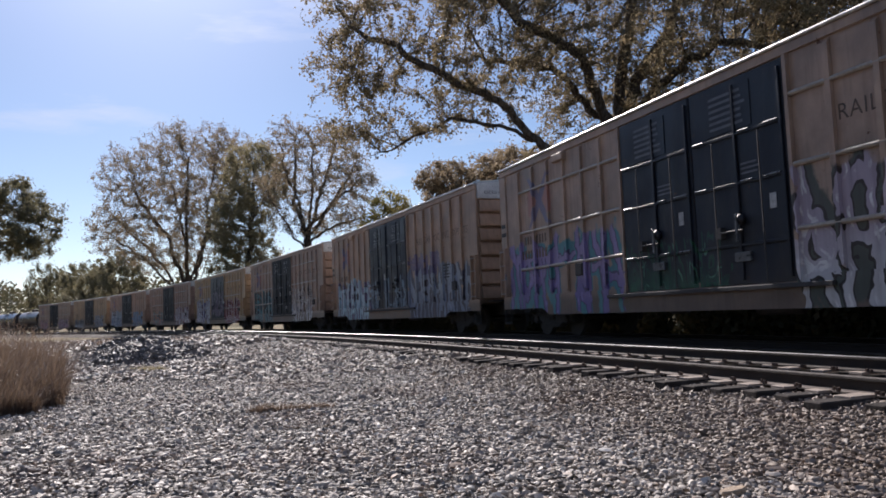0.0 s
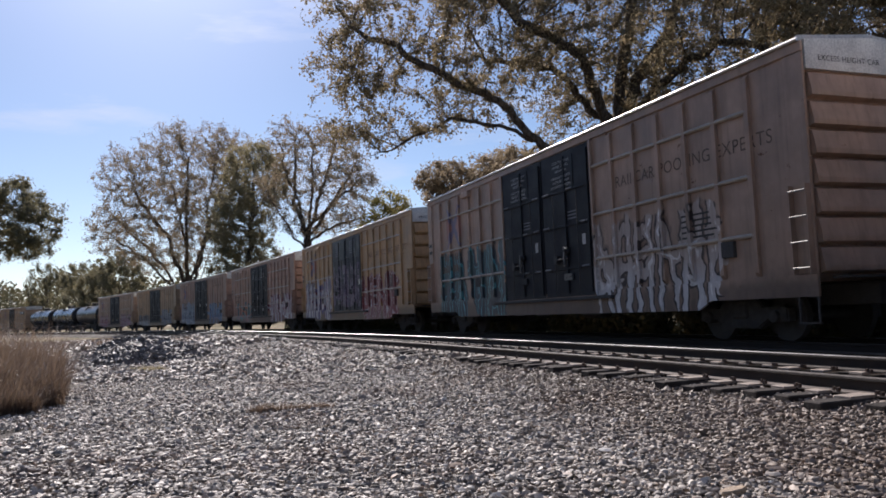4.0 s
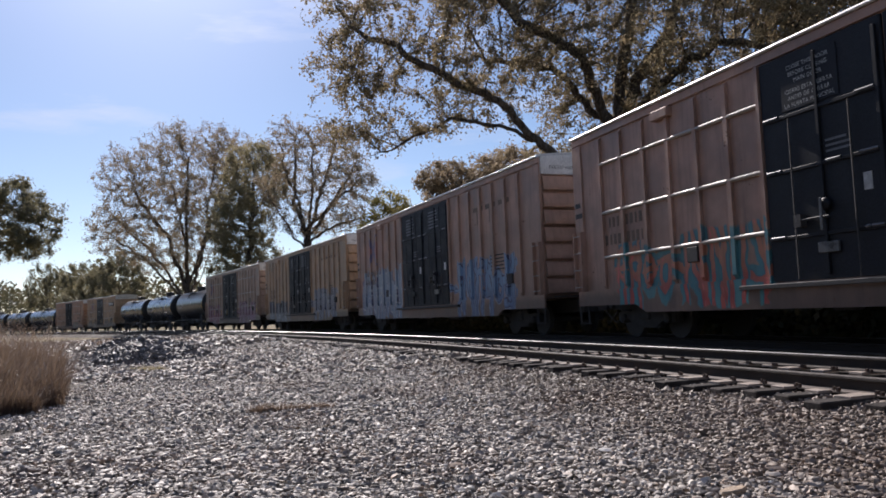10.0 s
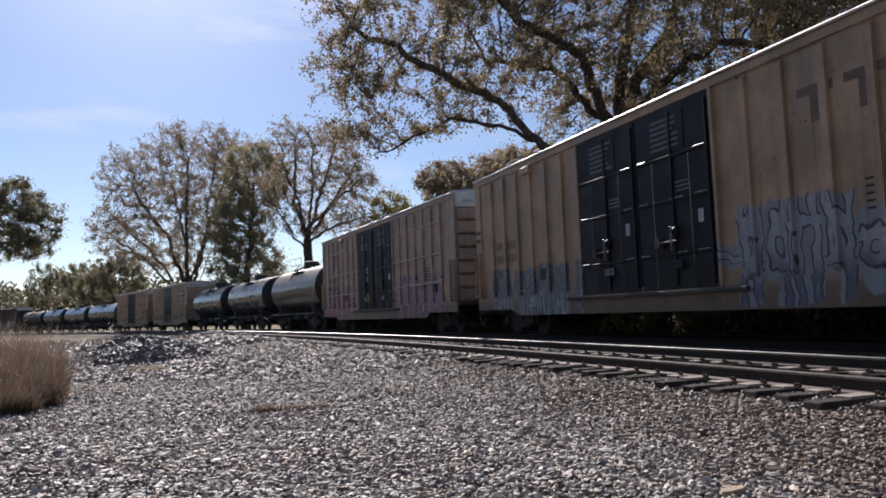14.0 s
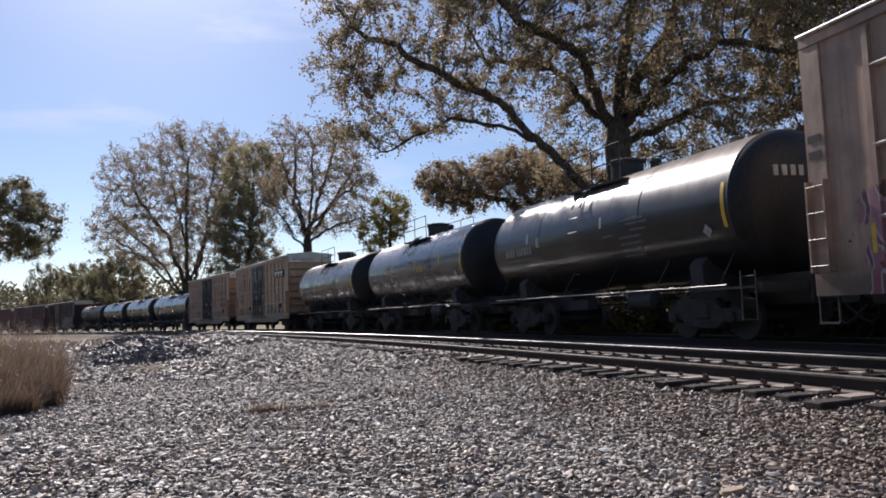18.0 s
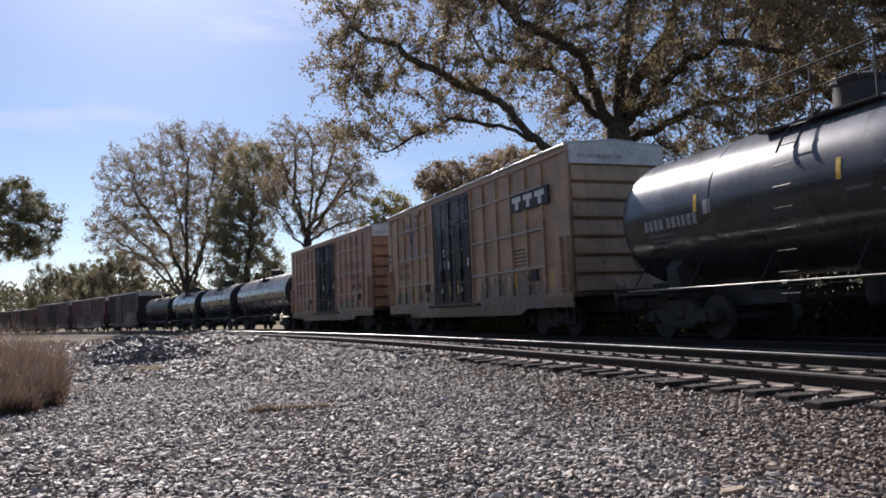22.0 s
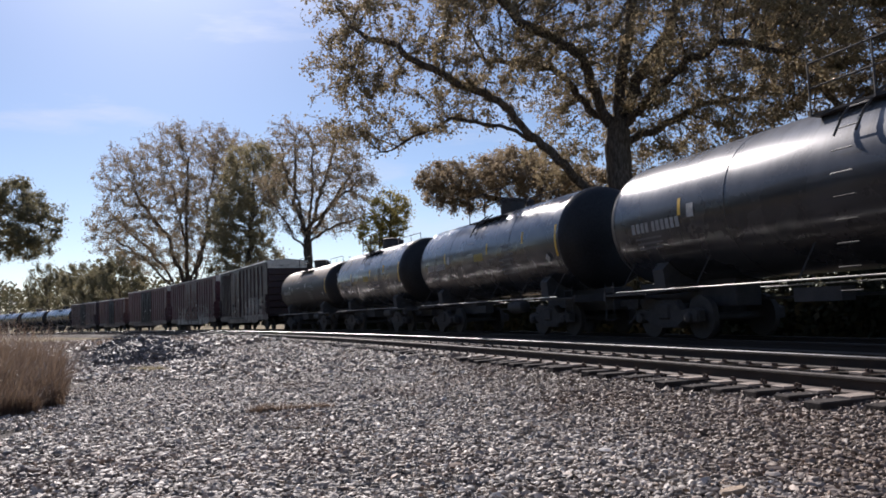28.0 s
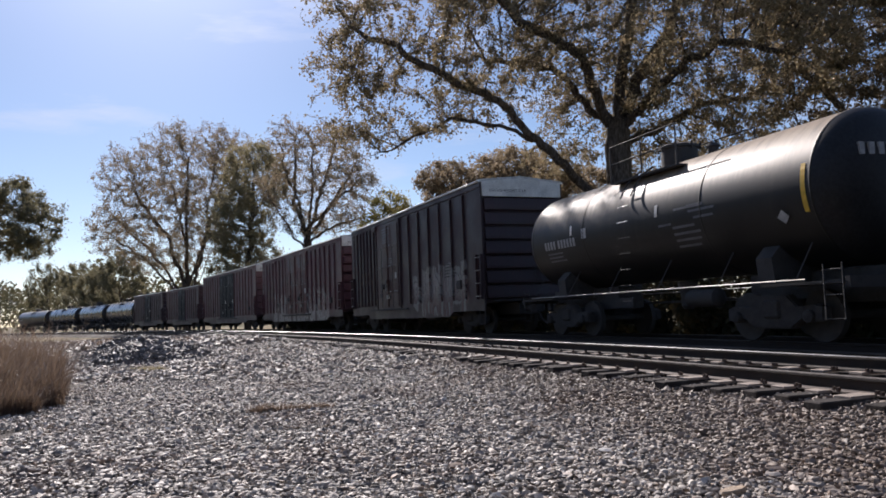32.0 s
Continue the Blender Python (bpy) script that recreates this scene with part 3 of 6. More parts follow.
def build_rails(track, centre, cant, heads):
    ss = np.concatenate([np.arange(-540, -60, 4.0), np.arange(-60, 40, 1.0), np.arange(40, 320.1, 4.0)])
    for side, head in zip((1, -1), heads):
        lift = cant if side < 0 else -0.025 if cant else 0.0
        rail = part("rail", sweep(RAIL_LOW, centre + side * GAUGE, lift, ss), M_RAILSIDE, track, "rusty steel rail", 35)
        if side > 0:
            part("rail_foot", sweep([(0.0755, -0.168), (0.0755, -0.1545), (0.02, -0.132)], centre + side * GAUGE, lift, ss), M_FOOT, rail, "dusty flange of the rail")
        part("rail_head", sweep(HEAD, centre + side * GAUGE, lift, ss), head, rail, "worn running surface", 35)


siding = thing("railway_track", "empty curved railway track with rusty rails on timber ties", "railway track", kind="structure")
main_line = thing("railway_track", "curved railway track under a moving freight train", "railway track", kind="structure")
build_rails(siding, SIDING, CANT, (M_RAILDULL, M_RAILTOP))
build_rails(main_line, 0.0, 0.0, (M_RAILDIM, M_RAILDIM))


# ---- running gear shared by all cars ----
WHEEL_R = 0.457
WHEELSETS = []


def side_frame():
    g = Geo()
    out = [(-1.18, 0.38), (-1.18, 0.6), (-1.0, 0.66), (-0.6, 0.62), (-0.38, 0.84), (0.38, 0.84), (0.6, 0.62), (1.0, 0.66), (1.18, 0.6), (1.18, 0.38), (0.98, 0.36), (0.75, 0.42), (0.45, 0.24), (-0.45, 0.24), (-0.75, 0.42), (-0.98, 0.36)]
    g.prism(out, -0.07, 0.07)
    g.prism([(x * 0.97, 0.55 + (z - 0.55) * 0.9) for x, z in out], -0.1, -0.07)
    return g


def wheelset():
    g = Geo()
    g.tube((0, -1.0, 0), (0, 1.0, 0), 0.08, n=10)
    for s in (-1, 1):
        y = 0.755 * s
        g.lathe([(y - 0.065, 0.16), (y - 0.07, 0.37), (y - 0.07, WHEEL_R - 0.01), (y + 0.05, WHEEL_R - 0.004), (y + 0.07, WHEEL_R - 0.03), (y + 0.06, 0.37), (y + 0.02, 0.34), (y + 0.03, 0.17), (y + 0.08, 0.13)], 28, "y")
        g.lathe([(y + 0.2 * s - 0.07, 0.1), (y + 0.2 * s + 0.07, 0.1)], 10, "y")
    return g


def build_truck(car, x):
    truck = part("truck", shared("bolster", lambda: Geo().box(-0.22, 0.22, -1.15, 1.15, 0.42, 0.76, 0.04).box(-0.3, 0.3, -0.3, 0.3, 0.74, 0.92, 0.03).mesh("bolster", M_TRUCK)), None, car, at=pose(x, 0, 0))
    for y in (-1.0, 1.0):
        part("side_frame", shared("side_frame", lambda: side_frame().mesh("side_frame", M_TRUCK)), None, truck, at=pose(0, y, 0, 0, 0, 0 if y < 0 else 180))
        for dx in (-0.89, 0.89):
            part("bearing_cap", shared("bearing_cap", lambda: Geo().lathe([(-0.1, 0.11), (0.08, 0.11), (0.1, 0.07)], 12, "y").mesh("bearing_cap", M_TRUCK, 40)), None, truck, at=pose(dx, y * 1.09, WHEEL_R, 0, 0, 0 if y > 0 else 180))
        for dx in (-0.16, 0.0, 0.16):
            part("spring", shared("spring", lambda: Geo().lathe([(0.3, 0.06), (0.34, 0.075), (0.38, 0.06), (0.42, 0.075), (0.46, 0.06), (0.5, 0.075), (0.54, 0.06)], 10, "z").mesh("spring", M_TRUCK, 50)), None, truck, at=pose(dx, y, 0))
    for dx in (-0.89, 0.89):
        ws = part("wheelset", shared("wheelset", lambda: wheelset().mesh("wheelset", M_TREAD, 35)), None, truck, "worn steel wheels on an axle", at=pose(dx, 0, WHEEL_R))
        WHEELSETS.append((ws, dx))


def coupler():
    g = Geo()
    g.box(0, 0.55, -0.09, 0.09, 0.72, 0.9, 0.02)
    g.prism([(0.5, 0.66), (0.9, 0.66), (0.95, 0.7), (0.95, 0.92), (0.9, 0.96), (0.5, 0.96)], -0.16, 0.06)
    g.box(0.72, 0.92, 0.05, 0.16, 0.68, 0.94, 0.03)
    return g


def hang_coupler(car, x, way):
    c = part("coupler", shared("coupler", lambda: coupler().mesh("coupler", M_TRUCK)), None, car, at=pose(x, 0, 0, 0, 0, 0 if way > 0 else 180))
    hose = Geo()
    pts = [(0.2, 0.3, 0.62), (0.45, 0.34, 0.4), (0.7, 0.3, 0.3), (0.92, 0.18, 0.36)]
    hose.pipe(pts, 0.022)
    part("air_hose", shared("hose", lambda: hose.mesh("air_hose", M_UNDER)), None, c)


def ladder(car, x, way, rungs, z0, step, y, width=0.42, metal=None, first=None):
    """A side ladder of bent steel rungs on two stiles."""
    metal = metal or M_STEEL
    top = z0 + step * (rungs - 1)
    st = Geo()
    out = -0.1 if y < 0 else 0.1
    for dx in (0.0, width):
        st.box(x + dx - 0.02, x + dx + 0.02, y, y + out, z0 - 0.1, top + 0.1)
    lad = part("ladder", st, first or M_UNDER, car)
    for i in range(rungs):
        z = z0 + i * step
        g = Geo().tube((x, y + out, z), (x + width, y + out, z), 0.014, n=6)
        part("rung", g, metal, lad)
    return lad


def bars(car, name, x, y, z, rows, height, gap, width, material, label="", letters=False, seed=1):
    """Lettering that stays unread, as plain bars: a bar a line, or a bar a letter for large marks."""
    rng = random.Random(seed)
    for r in range(rows):
        k, zz = x, z - r * (height + gap)
        far = x + width * rng.uniform(0.75, 1.0)
        if not letters:
            part(name, Geo().box(k, far, y - 0.004, y, zz - height, zz), material, car, label)
            continue
        while k < far:
            w = height * rng.uniform(0.28, 0.5)
            part(name, Geo().box(k, k + w, y - 0.004, y, zz - height, zz), material, car, label)
            k += w + height * 0.36


# ---- box cars ----
def build_boxcar(label, length, paint, style, end_paint=None, door_paint=None, door=5.1, door_x=0.1, top=5.06, posts=7, panel=True, marks=1, words="", logo=None, sign=None, band=True, strips=False):
    car = thing("boxcar", label, "boxcar", "freight train")
    h, w, sill, eave = length / 2, 1.5, 1.02, top - 0.06
    door_paint = door_paint or M_BLACK
    end_paint = end_paint or paint
    rng = random.Random(int(length * 10 + marks))
    # shell of the body
    g = Geo()
    g.box(-h + 0.06, h - 0.06, -w + 0.02, w - 0.02, sill, eave - 0.05)
    part("body", g, paint, car)
    # roof with a low ridge and cross seams
    g = Geo()
    g.slab([(-w - 0.05, eave - 0.03), (-w - 0.05, eave + 0.02), (0, eave + 0.16), (w + 0.05, eave + 0.02), (w + 0.05, eave - 0.03), (0, eave + 0.1)], -h + 0.02, h - 0.02)
    n = int(length / 1.2)
    for i in range(n + 1):
        x = -h + 0.05 + i * (length - 0.1) / n
        for s in (-1, 1):
            k = len(g.v)
            g.v += [(x - 0.03, s * (w + 0.04), eave + 0.02), (x + 0.03, s * (w + 0.04), eave + 0.02), (x + 0.03, 0, eave + 0.16), (x - 0.03, 0, eave + 0.16),
                    (x - 0.03, s * (w + 0.04), eave + 0.06), (x + 0.03, s * (w + 0.04), eave + 0.06), (x + 0.03, 0, eave + 0.2), (x - 0.03, 0, eave + 0.2)]
            g.f += [(k + 4, k + 5, k + 6, k + 7), (k, k + 1, k + 5, k + 4), (k + 1, k + 2, k + 6, k + 5), (k + 3, k, k + 4, k + 7)]
    part("roof", g, M_ROOF, car, "pale galvanised roof")
    # ends: pressed steel with deep horizontal ribs and a flat pale band on top
    for way in (-1, 1):
        e = Geo()
        out = [(0.0, sill)]
        zb = eave - 0.52 if band else eave - 0.1
        ribs = 7
        step = (zb - sill - 0.1) / ribs
        for i in range(ribs):
            z = sill + 0.1 + i * step
            out += [(0.0, z), (0.0, z + step * 0.06), (0.12, z + step * 0.13), (0.12, z + step * 0.3), (0.06, z + step * 0.92), (0.0, z + step * 0.97)]
        out += [(0.02, zb), (0.0, zb + 0.01)]
        pts = [(way * (h - 0.06 + x), z) for x, z in out] + [(way * (h - 0.12), zb + 0.01), (way * (h - 0.12), sill)]
        e.prism(pts if way > 0 else pts[::-1], -w + 0.1, w - 0.1)
        end = part("end_wall", e, end_paint, car)
        if band:
            part("end_band", Geo().slab([(-w + 0.04, zb + 0.02), (w - 0.04, zb + 0.02), (w - 0.04, eave - 0.01), (0, eave + 0.12), (-w + 0.04, eave - 0.01)], min(way * (h - 0.1), way * (h + 0.03)), max(way * (h - 0.1), way * (h + 0.03))), M_PALE, end, "pale band across the top of the end")
        if way > 0 and band:
            lettering("notice", "EXCESS HEIGHT CAR", 0.135, M_STENCIL, end, pose(h + 0.034, -0.52, zb + 0.17, 90, 0, 90), "black stencilled warning")
        g = Geo()
        g.tube((way * (h + 0.02), 0.55, 2.0), (way * (h + 0.16), 0.55, 2.0), 0.03, n=6)
        for i in range(16):
            a, b = 2 * math.pi * i / 16, 2 * math.pi * (i + 1) / 16
            g.tube((way * (h + 0.15), 0.55 + 0.28 * math.cos(a), 2.0 + 0.28 * math.sin(a)), (way * (h + 0.15), 0.55 + 0.28 * math.cos(b), 2.0 + 0.28 * math.sin(b)), 0.018, n=5, caps=False)
        for i in range(4):
            a = math.pi * i / 2
            g.tube((way * (h + 0.15), 0.55, 2.0), (way * (h + 0.15), 0.55 + 0.28 * math.cos(a), 2.0 + 0.28 * math.sin(a)), 0.012, n=5)
        if way > 0:
            part("brake_wheel", g, M_UNDER, car)
        part("crossover_platform", Geo().box(way * h, way * (h + 0.32), -1.2, 1.2, 1.06, 1.1), M_UNDER, car)
    d0, d1 = door_x - door / 2, door_x + door / 2
    # corner posts, side posts, plates along top and bottom
    for s in (-1, 1):
        y0, y1 = s * (w - 0.03), s * (w + 0.05)
        part("roof_edge", Geo().tube((-h + 0.02, s * (w + 0.05), eave - 0.005), (h - 0.02, s * (w + 0.05), eave - 0.005), 0.034, n=14), M_EAVE, car, "bright rolled edge of the roof", 50)
        part("top_plate", Geo().box(-h, h, y0, s * (w + 0.03), eave - 0.2, eave - 0.035, 0.01), paint, car)
        low = [(-h, 0.78), (-h, sill + 0.12), (h, sill + 0.12), (h, 0.78), (h - 2.6, 0.78), (h - 3.0, 0.6), (-h + 3.0, 0.6), (-h + 2.6, 0.78)]
        g = Geo().prism(low if s < 0 else low, min(y0, s * (w + 0.02)), max(y0, s * (w + 0.02)))
        part("side_sill", g, paint, car)
        for xe in (-h, h - 0.42):
            part("corner_sheet", Geo().box(xe, xe + 0.42, y0, s * (w + 0.02), sill + 0.13, eave - 0.21, 0.01), paint, car)
        for a, b in ((-h + 0.42, d0), (d1, h - 0.42)):
            step = (b - a) / posts
            for i in range(1, posts):
                x = a + i * step
                pw = 0.055 if style == "grid" else 0.075
                part("side_post", Geo().slab([(y0, sill + 0.13), (y0, eave - 0.21), (y1, eave - 0.3), (y1, sill + 0.22)][::s], x - pw, x + pw), paint, car)
            if style == "grid":
                for z in (1.9, 2.95, 4.12):
                    x0, x1 = (a + step, b) if a < 0 else (a, b - step)
                    part("side_rail", Geo().tube((x0, s * (w + 0.01), z), (x1, s * (w + 0.01), z), 0.042, n=14), M_TRIM, car, "worn rounded stiffener", 50)
        # plug doors with ribs, rods and notices
        for x in (d0 - 0.08, d1):
            part("door_post", Geo().box(x, x + 0.08, y0, s * (w + 0.06), sill, eave - 0.21), paint, car)
        leaf = 2 if door > 3.5 else 1
        wide = door / leaf
        for k in range(leaf):
            a = d0 + k * wide
            y = s * (w + 0.03)
            dr = part("plug_door", Geo().box(a + 0.02, a + wide - 0.02, s * (w - 0.05), y, sill + 0.02, eave - 0.22, 0.015), door_paint, car, "dark plug door")
            for x in (a + wide * 0.5, a + wide * 0.95):
                part("door_rib", Geo().box(x - 0.035, x + 0.035, y, y + s * 0.045, sill + 0.1, eave - 0.35, 0.01), door_paint, dr)
            for z in (1.75, 2.85, 3.75):
                part("cross_rib", Geo().box(a + 0.08, a + wide - 0.08, y, y + s * 0.035, z - 0.03, z + 0.03, 0.008), door_paint, dr)
                # short paler bars, built in as glints along the rib's top
                for u0, u1 in ((0.04, 0.17), (0.55, 0.66), (0.8, 0.93)):
                    if rng.random() < 0.6:
                        part("rib_glint", Geo().tube((a + wide * u0, y + s * 0.035, z + 0.02), (a + wide * u1, y + s * 0.035, z + 0.02), 0.024, n=8), M_DOORTRIM, dr, "pale glossy bar standing for a glint on the rib", 50)
            for x in (a + wide * 0.27, a + wide * 0.75):
                part("lock_rod", Geo().tube((x, y + s * 0.06, sill + 0.05), (x, y + s * 0.06, 3.7), 0.013, n=6), M_UNDER, dr)
            part("handle", Geo().tube((a + wide * 0.3, y + s * 0.1, 2.0), (a + wide * 0.56, y + s * 0.1, 2.0), 0.022, n=6).box(a + wide * 0.28, a + wide * 0.34, y, y + s * 0.12, 1.9, 2.1), M_UNDER, dr)
            hub = part("lock_hub", Geo().lathe([(y + s * 0.02, 0.1), (y + s * 0.07, 0.1), (y + s * 0.11, 0.06), (y + s * 0.13, 0.02)][::s], 16, "y", (a + wide * 0.52, 0, 2.2)), door_paint, dr, "round lock gear", 40)
            part("lock_lever", Geo().box(a + wide * 0.51, a + wide * 0.53, y + s * 0.13, y + s * 0.16, 1.8, 2.3, 0.006), M_DOORTRIM, hub)
            part("lock_bracket", Geo().box(a + wide * 0.44, a + wide * 0.6, y, y + s * 0.06, 1.45, 1.62, 0.01), M_DOORTRIM if (marks + k) % 3 else door_paint, dr, "worn steel bracket")
            if s < 0:
                if (marks + k) % 4 != 1:
                    part("plate", Geo().box(a + wide * 0.8, a + wide * 0.86, y - 0.008, y, 2.3, 2.56), M_WHITE if marks % 2 else M_DIMWHITE, dr, "small pale plate")
                mid = a + wide * 0.44
                part("notice_plate", Geo().box(mid - 0.6, mid + 0.6, y, y - 0.014, 3.83, 4.64, 0.004), door_paint, dr, "flat dark plate with stencilled lines")
                if words:
                    for i, line in enumerate(words.split("/")):
                        lettering("notice", line, 0.098, M_DIMWHITE, dr, pose(mid, y - 0.017, 4.5 - i * 0.115 - (0.05 if i > 2 else 0), 90, 0, 0), "white stencilled notice")
                else:
                    bars(dr, "notice", mid - 0.5, y - 0.015, 4.55, 6, 0.05, 0.065, 1.0, M_GREY, "white stencilled lines", seed=marks + k)
                bars(dr, "small_notice", a + wide * 0.54, y - 0.004, 3.2, 3, 0.035, 0.05, wide * 0.2, M_GREY, "white stencilled lines", seed=marks + 7 + k)
        part("door_track", Geo().box(d0 - wide * 0.3, d1 + wide * 0.3, y0, s * (w + 0.11), sill - 0.08, sill + 0.0, 0.01), M_UNDER, car)
            # small plates, and reflective strips along the foot
        if s < 0 and strips:
            part("plate", Geo().box(d0 + wide * 0.55, d0 + wide * 0.62, s * (w + 0.04), s * (w + 0.03), 2.75, 3.0), M_WHITE, car, "small white plate")
            part("plate", Geo().box(d0 + wide * 0.57, d0 + wide * 0.62, s * (w + 0.04), s * (w + 0.03), 2.35, 2.6), M_DIMWHITE, car, "small grey plate")
            for x in (-h + 1.15, -h + 3.3, d0 - 0.8, d0 + 1.5, d1 - 1.3, d1 + 0.85, h - 3.3, h - 1.15):
                lift = 0.034 if d0 < x < d1 else -0.016
                part("reflective_strip", Geo().box(x, x + 0.1, s * (w + lift), s * (w + lift + 0.005), 1.38, 1.82), M_YELLOW, car, "yellow reflective strip")
        # ladders at the corners
        ladder(car, h - 0.4, 1, 4, 1.25, 0.42, s * (w + 0.02), 0.36, M_STEEL, paint)
        ladder(car, -h + 0.04, -1, 4, 1.25, 0.42, s * (w + 0.02), 0.36, M_STEEL, paint)
        for xe in (h - 0.45, -h + 0.02):
            g = Geo()
            for dx in (0.0, 0.4):
                g.box(xe + dx, xe + dx + 0.03, s * (w - 0.02), s * (w + 0.01), 0.36, 0.8)
            g.box(xe, xe + 0.43, s * (w - 0.05), s * (w + 0.03), 0.34, 0.37)
            part("stirrup", g, M_UNDER, car)
    yy = -w + 0.016
    # reporting marks and plates on the yard side
    bars(car, "mark_bar", -h + 1.6, yy, 2.82, 1, 0.24, 0.1, 1.5, M_FADED, "faded stencilled letter", letters=True, seed=marks)
    bars(car, "mark_bar", -h + 1.4, yy, 2.42, 1, 0.24, 0.1, 1.9, M_FADED, "faded stencilled numeral", letters=True, seed=marks + 1)
    if not (sign and "/" in sign):
        bars(car, "data_line", h - 3.4, yy, 2.5, 5, 0.04, 0.07, 1.1, M_STENCIL, "dark stencilled lines", seed=marks + 2)
    bars(car, "end_mark", -h + 0.06, -w - 0.022, 3.35, 2, 0.12, 0.14, 0.34, M_STENCIL, seed=marks + 3)
    if sign:
        stacked = "/" in sign
        if stacked:
            bars(car, "slogan_bar", h - 3.3, yy - 0.002, 2.36, 1, 0.26, 0.1, 1.8, M_STENCIL, "dark stencilled letter", letters=True, seed=marks + 4)
        for i, line in enumerate(sign.split("/")):
            lettering("slogan", line, 0.44 if stacked else 0.36, M_STENCIL if stacked else M_SLOGAN, car, pose(h - 2.5, yy - 0.002, 3.2 - i * 0.6, 90, 0, 0) if stacked else pose(h - 3.25, yy - 0.002, 3.45 - i * 0.5, 90, 0, 0), "dark lettered slogan")
    if logo == "faded":
        for k in range(3):
            xx = h - 4.6 + k * 0.95
            part("emblem_shape", Geo().prism([(xx, 4.15), (xx + 0.75, 4.15), (xx + 0.75, 4.0), (xx + 0.48, 4.0), (xx + 0.48, 3.55), (xx + 0.27, 3.55), (xx + 0.27, 4.0), (xx, 4.0)][::-1], yy - 0.004, yy), M_FADED, car, "faded brown block shape")
    if logo == "block":
        x = h - 3.3
        plate = part("emblem_plate", Geo().box(x, x + 2.3, -w - 0.055, yy, 3.6, 4.1), M_STENCIL, car, "black emblem panel")
        for k in range(3):
            xx = x + 0.15 + k * 0.7
            part("emblem_shape", Geo().prism([(xx, 4.02), (xx + 0.55, 4.02), (xx + 0.55, 3.86), (xx + 0.38, 3.86), (xx + 0.38, 3.65), (xx + 0.18, 3.65), (xx + 0.18, 3.86), (xx, 3.86)][::-1], -w - 0.061, -w - 0.056), M_WHITE, plate, "white block shape")
    if panel:
        for x in (-h + 4.6, h - 2.2):
            part("card_board", Geo().box(x, x + 0.34, yy - 0.07, yy + 0.04, 1.55, 1.85, 0.01), M_UNDER, car)
    part("vent_box", Geo().box(-h + 3.7, -h + 4.3, yy - 0.14, yy + 0.04, 4.58, 4.78, 0.02), paint, car)
    # underframe
    part("centre_sill", Geo().box(-h - 0.1, h + 0.1, -0.33, 0.33, 0.62, 1.0, 0.02), M_UNDER, car)
    n = 5
    for i in range(n):
        x = -h + 4.3 + i * (length - 8.6) / (n - 1)
        part("crossbearer", Geo().slab([(-w, 1.03), (w, 1.03), (w, 0.9), (0.35, 0.62), (-0.35, 0.62), (-w, 0.9)][::-1], x - 0.05, x + 0.05), M_UNDER, car)
    part("air_reservoir", Geo().lathe([(-0.55, 0.1), (-0.48, 0.2), (0.48, 0.2), (0.55, 0.1)], 14, "x", (1.4, -0.8, 0.68)), M_UNDER, car, smooth=40)
    part("brake_cylinder", Geo().lathe([(-0.3, 0.14), (0.2, 0.14), (0.32, 0.04), (0.9, 0.03)], 12, "x", (-1.6, -0.75, 0.68)), M_UNDER, car, smooth=40)
    part("brake_pipe", Geo().tube((-h + 0.2, 0.45, 0.72), (h - 0.2, 0.45, 0.72), 0.03, n=6), M_UNDER, car)
    tc = 7.05 if length > 17 else length / 2 - 2.1
    for x in (-tc, tc):
        build_truck(car, x)
    hang_coupler(car, h + 0.02, 1)
    hang_coupler(car, -h - 0.02, -1)
    return car, tc


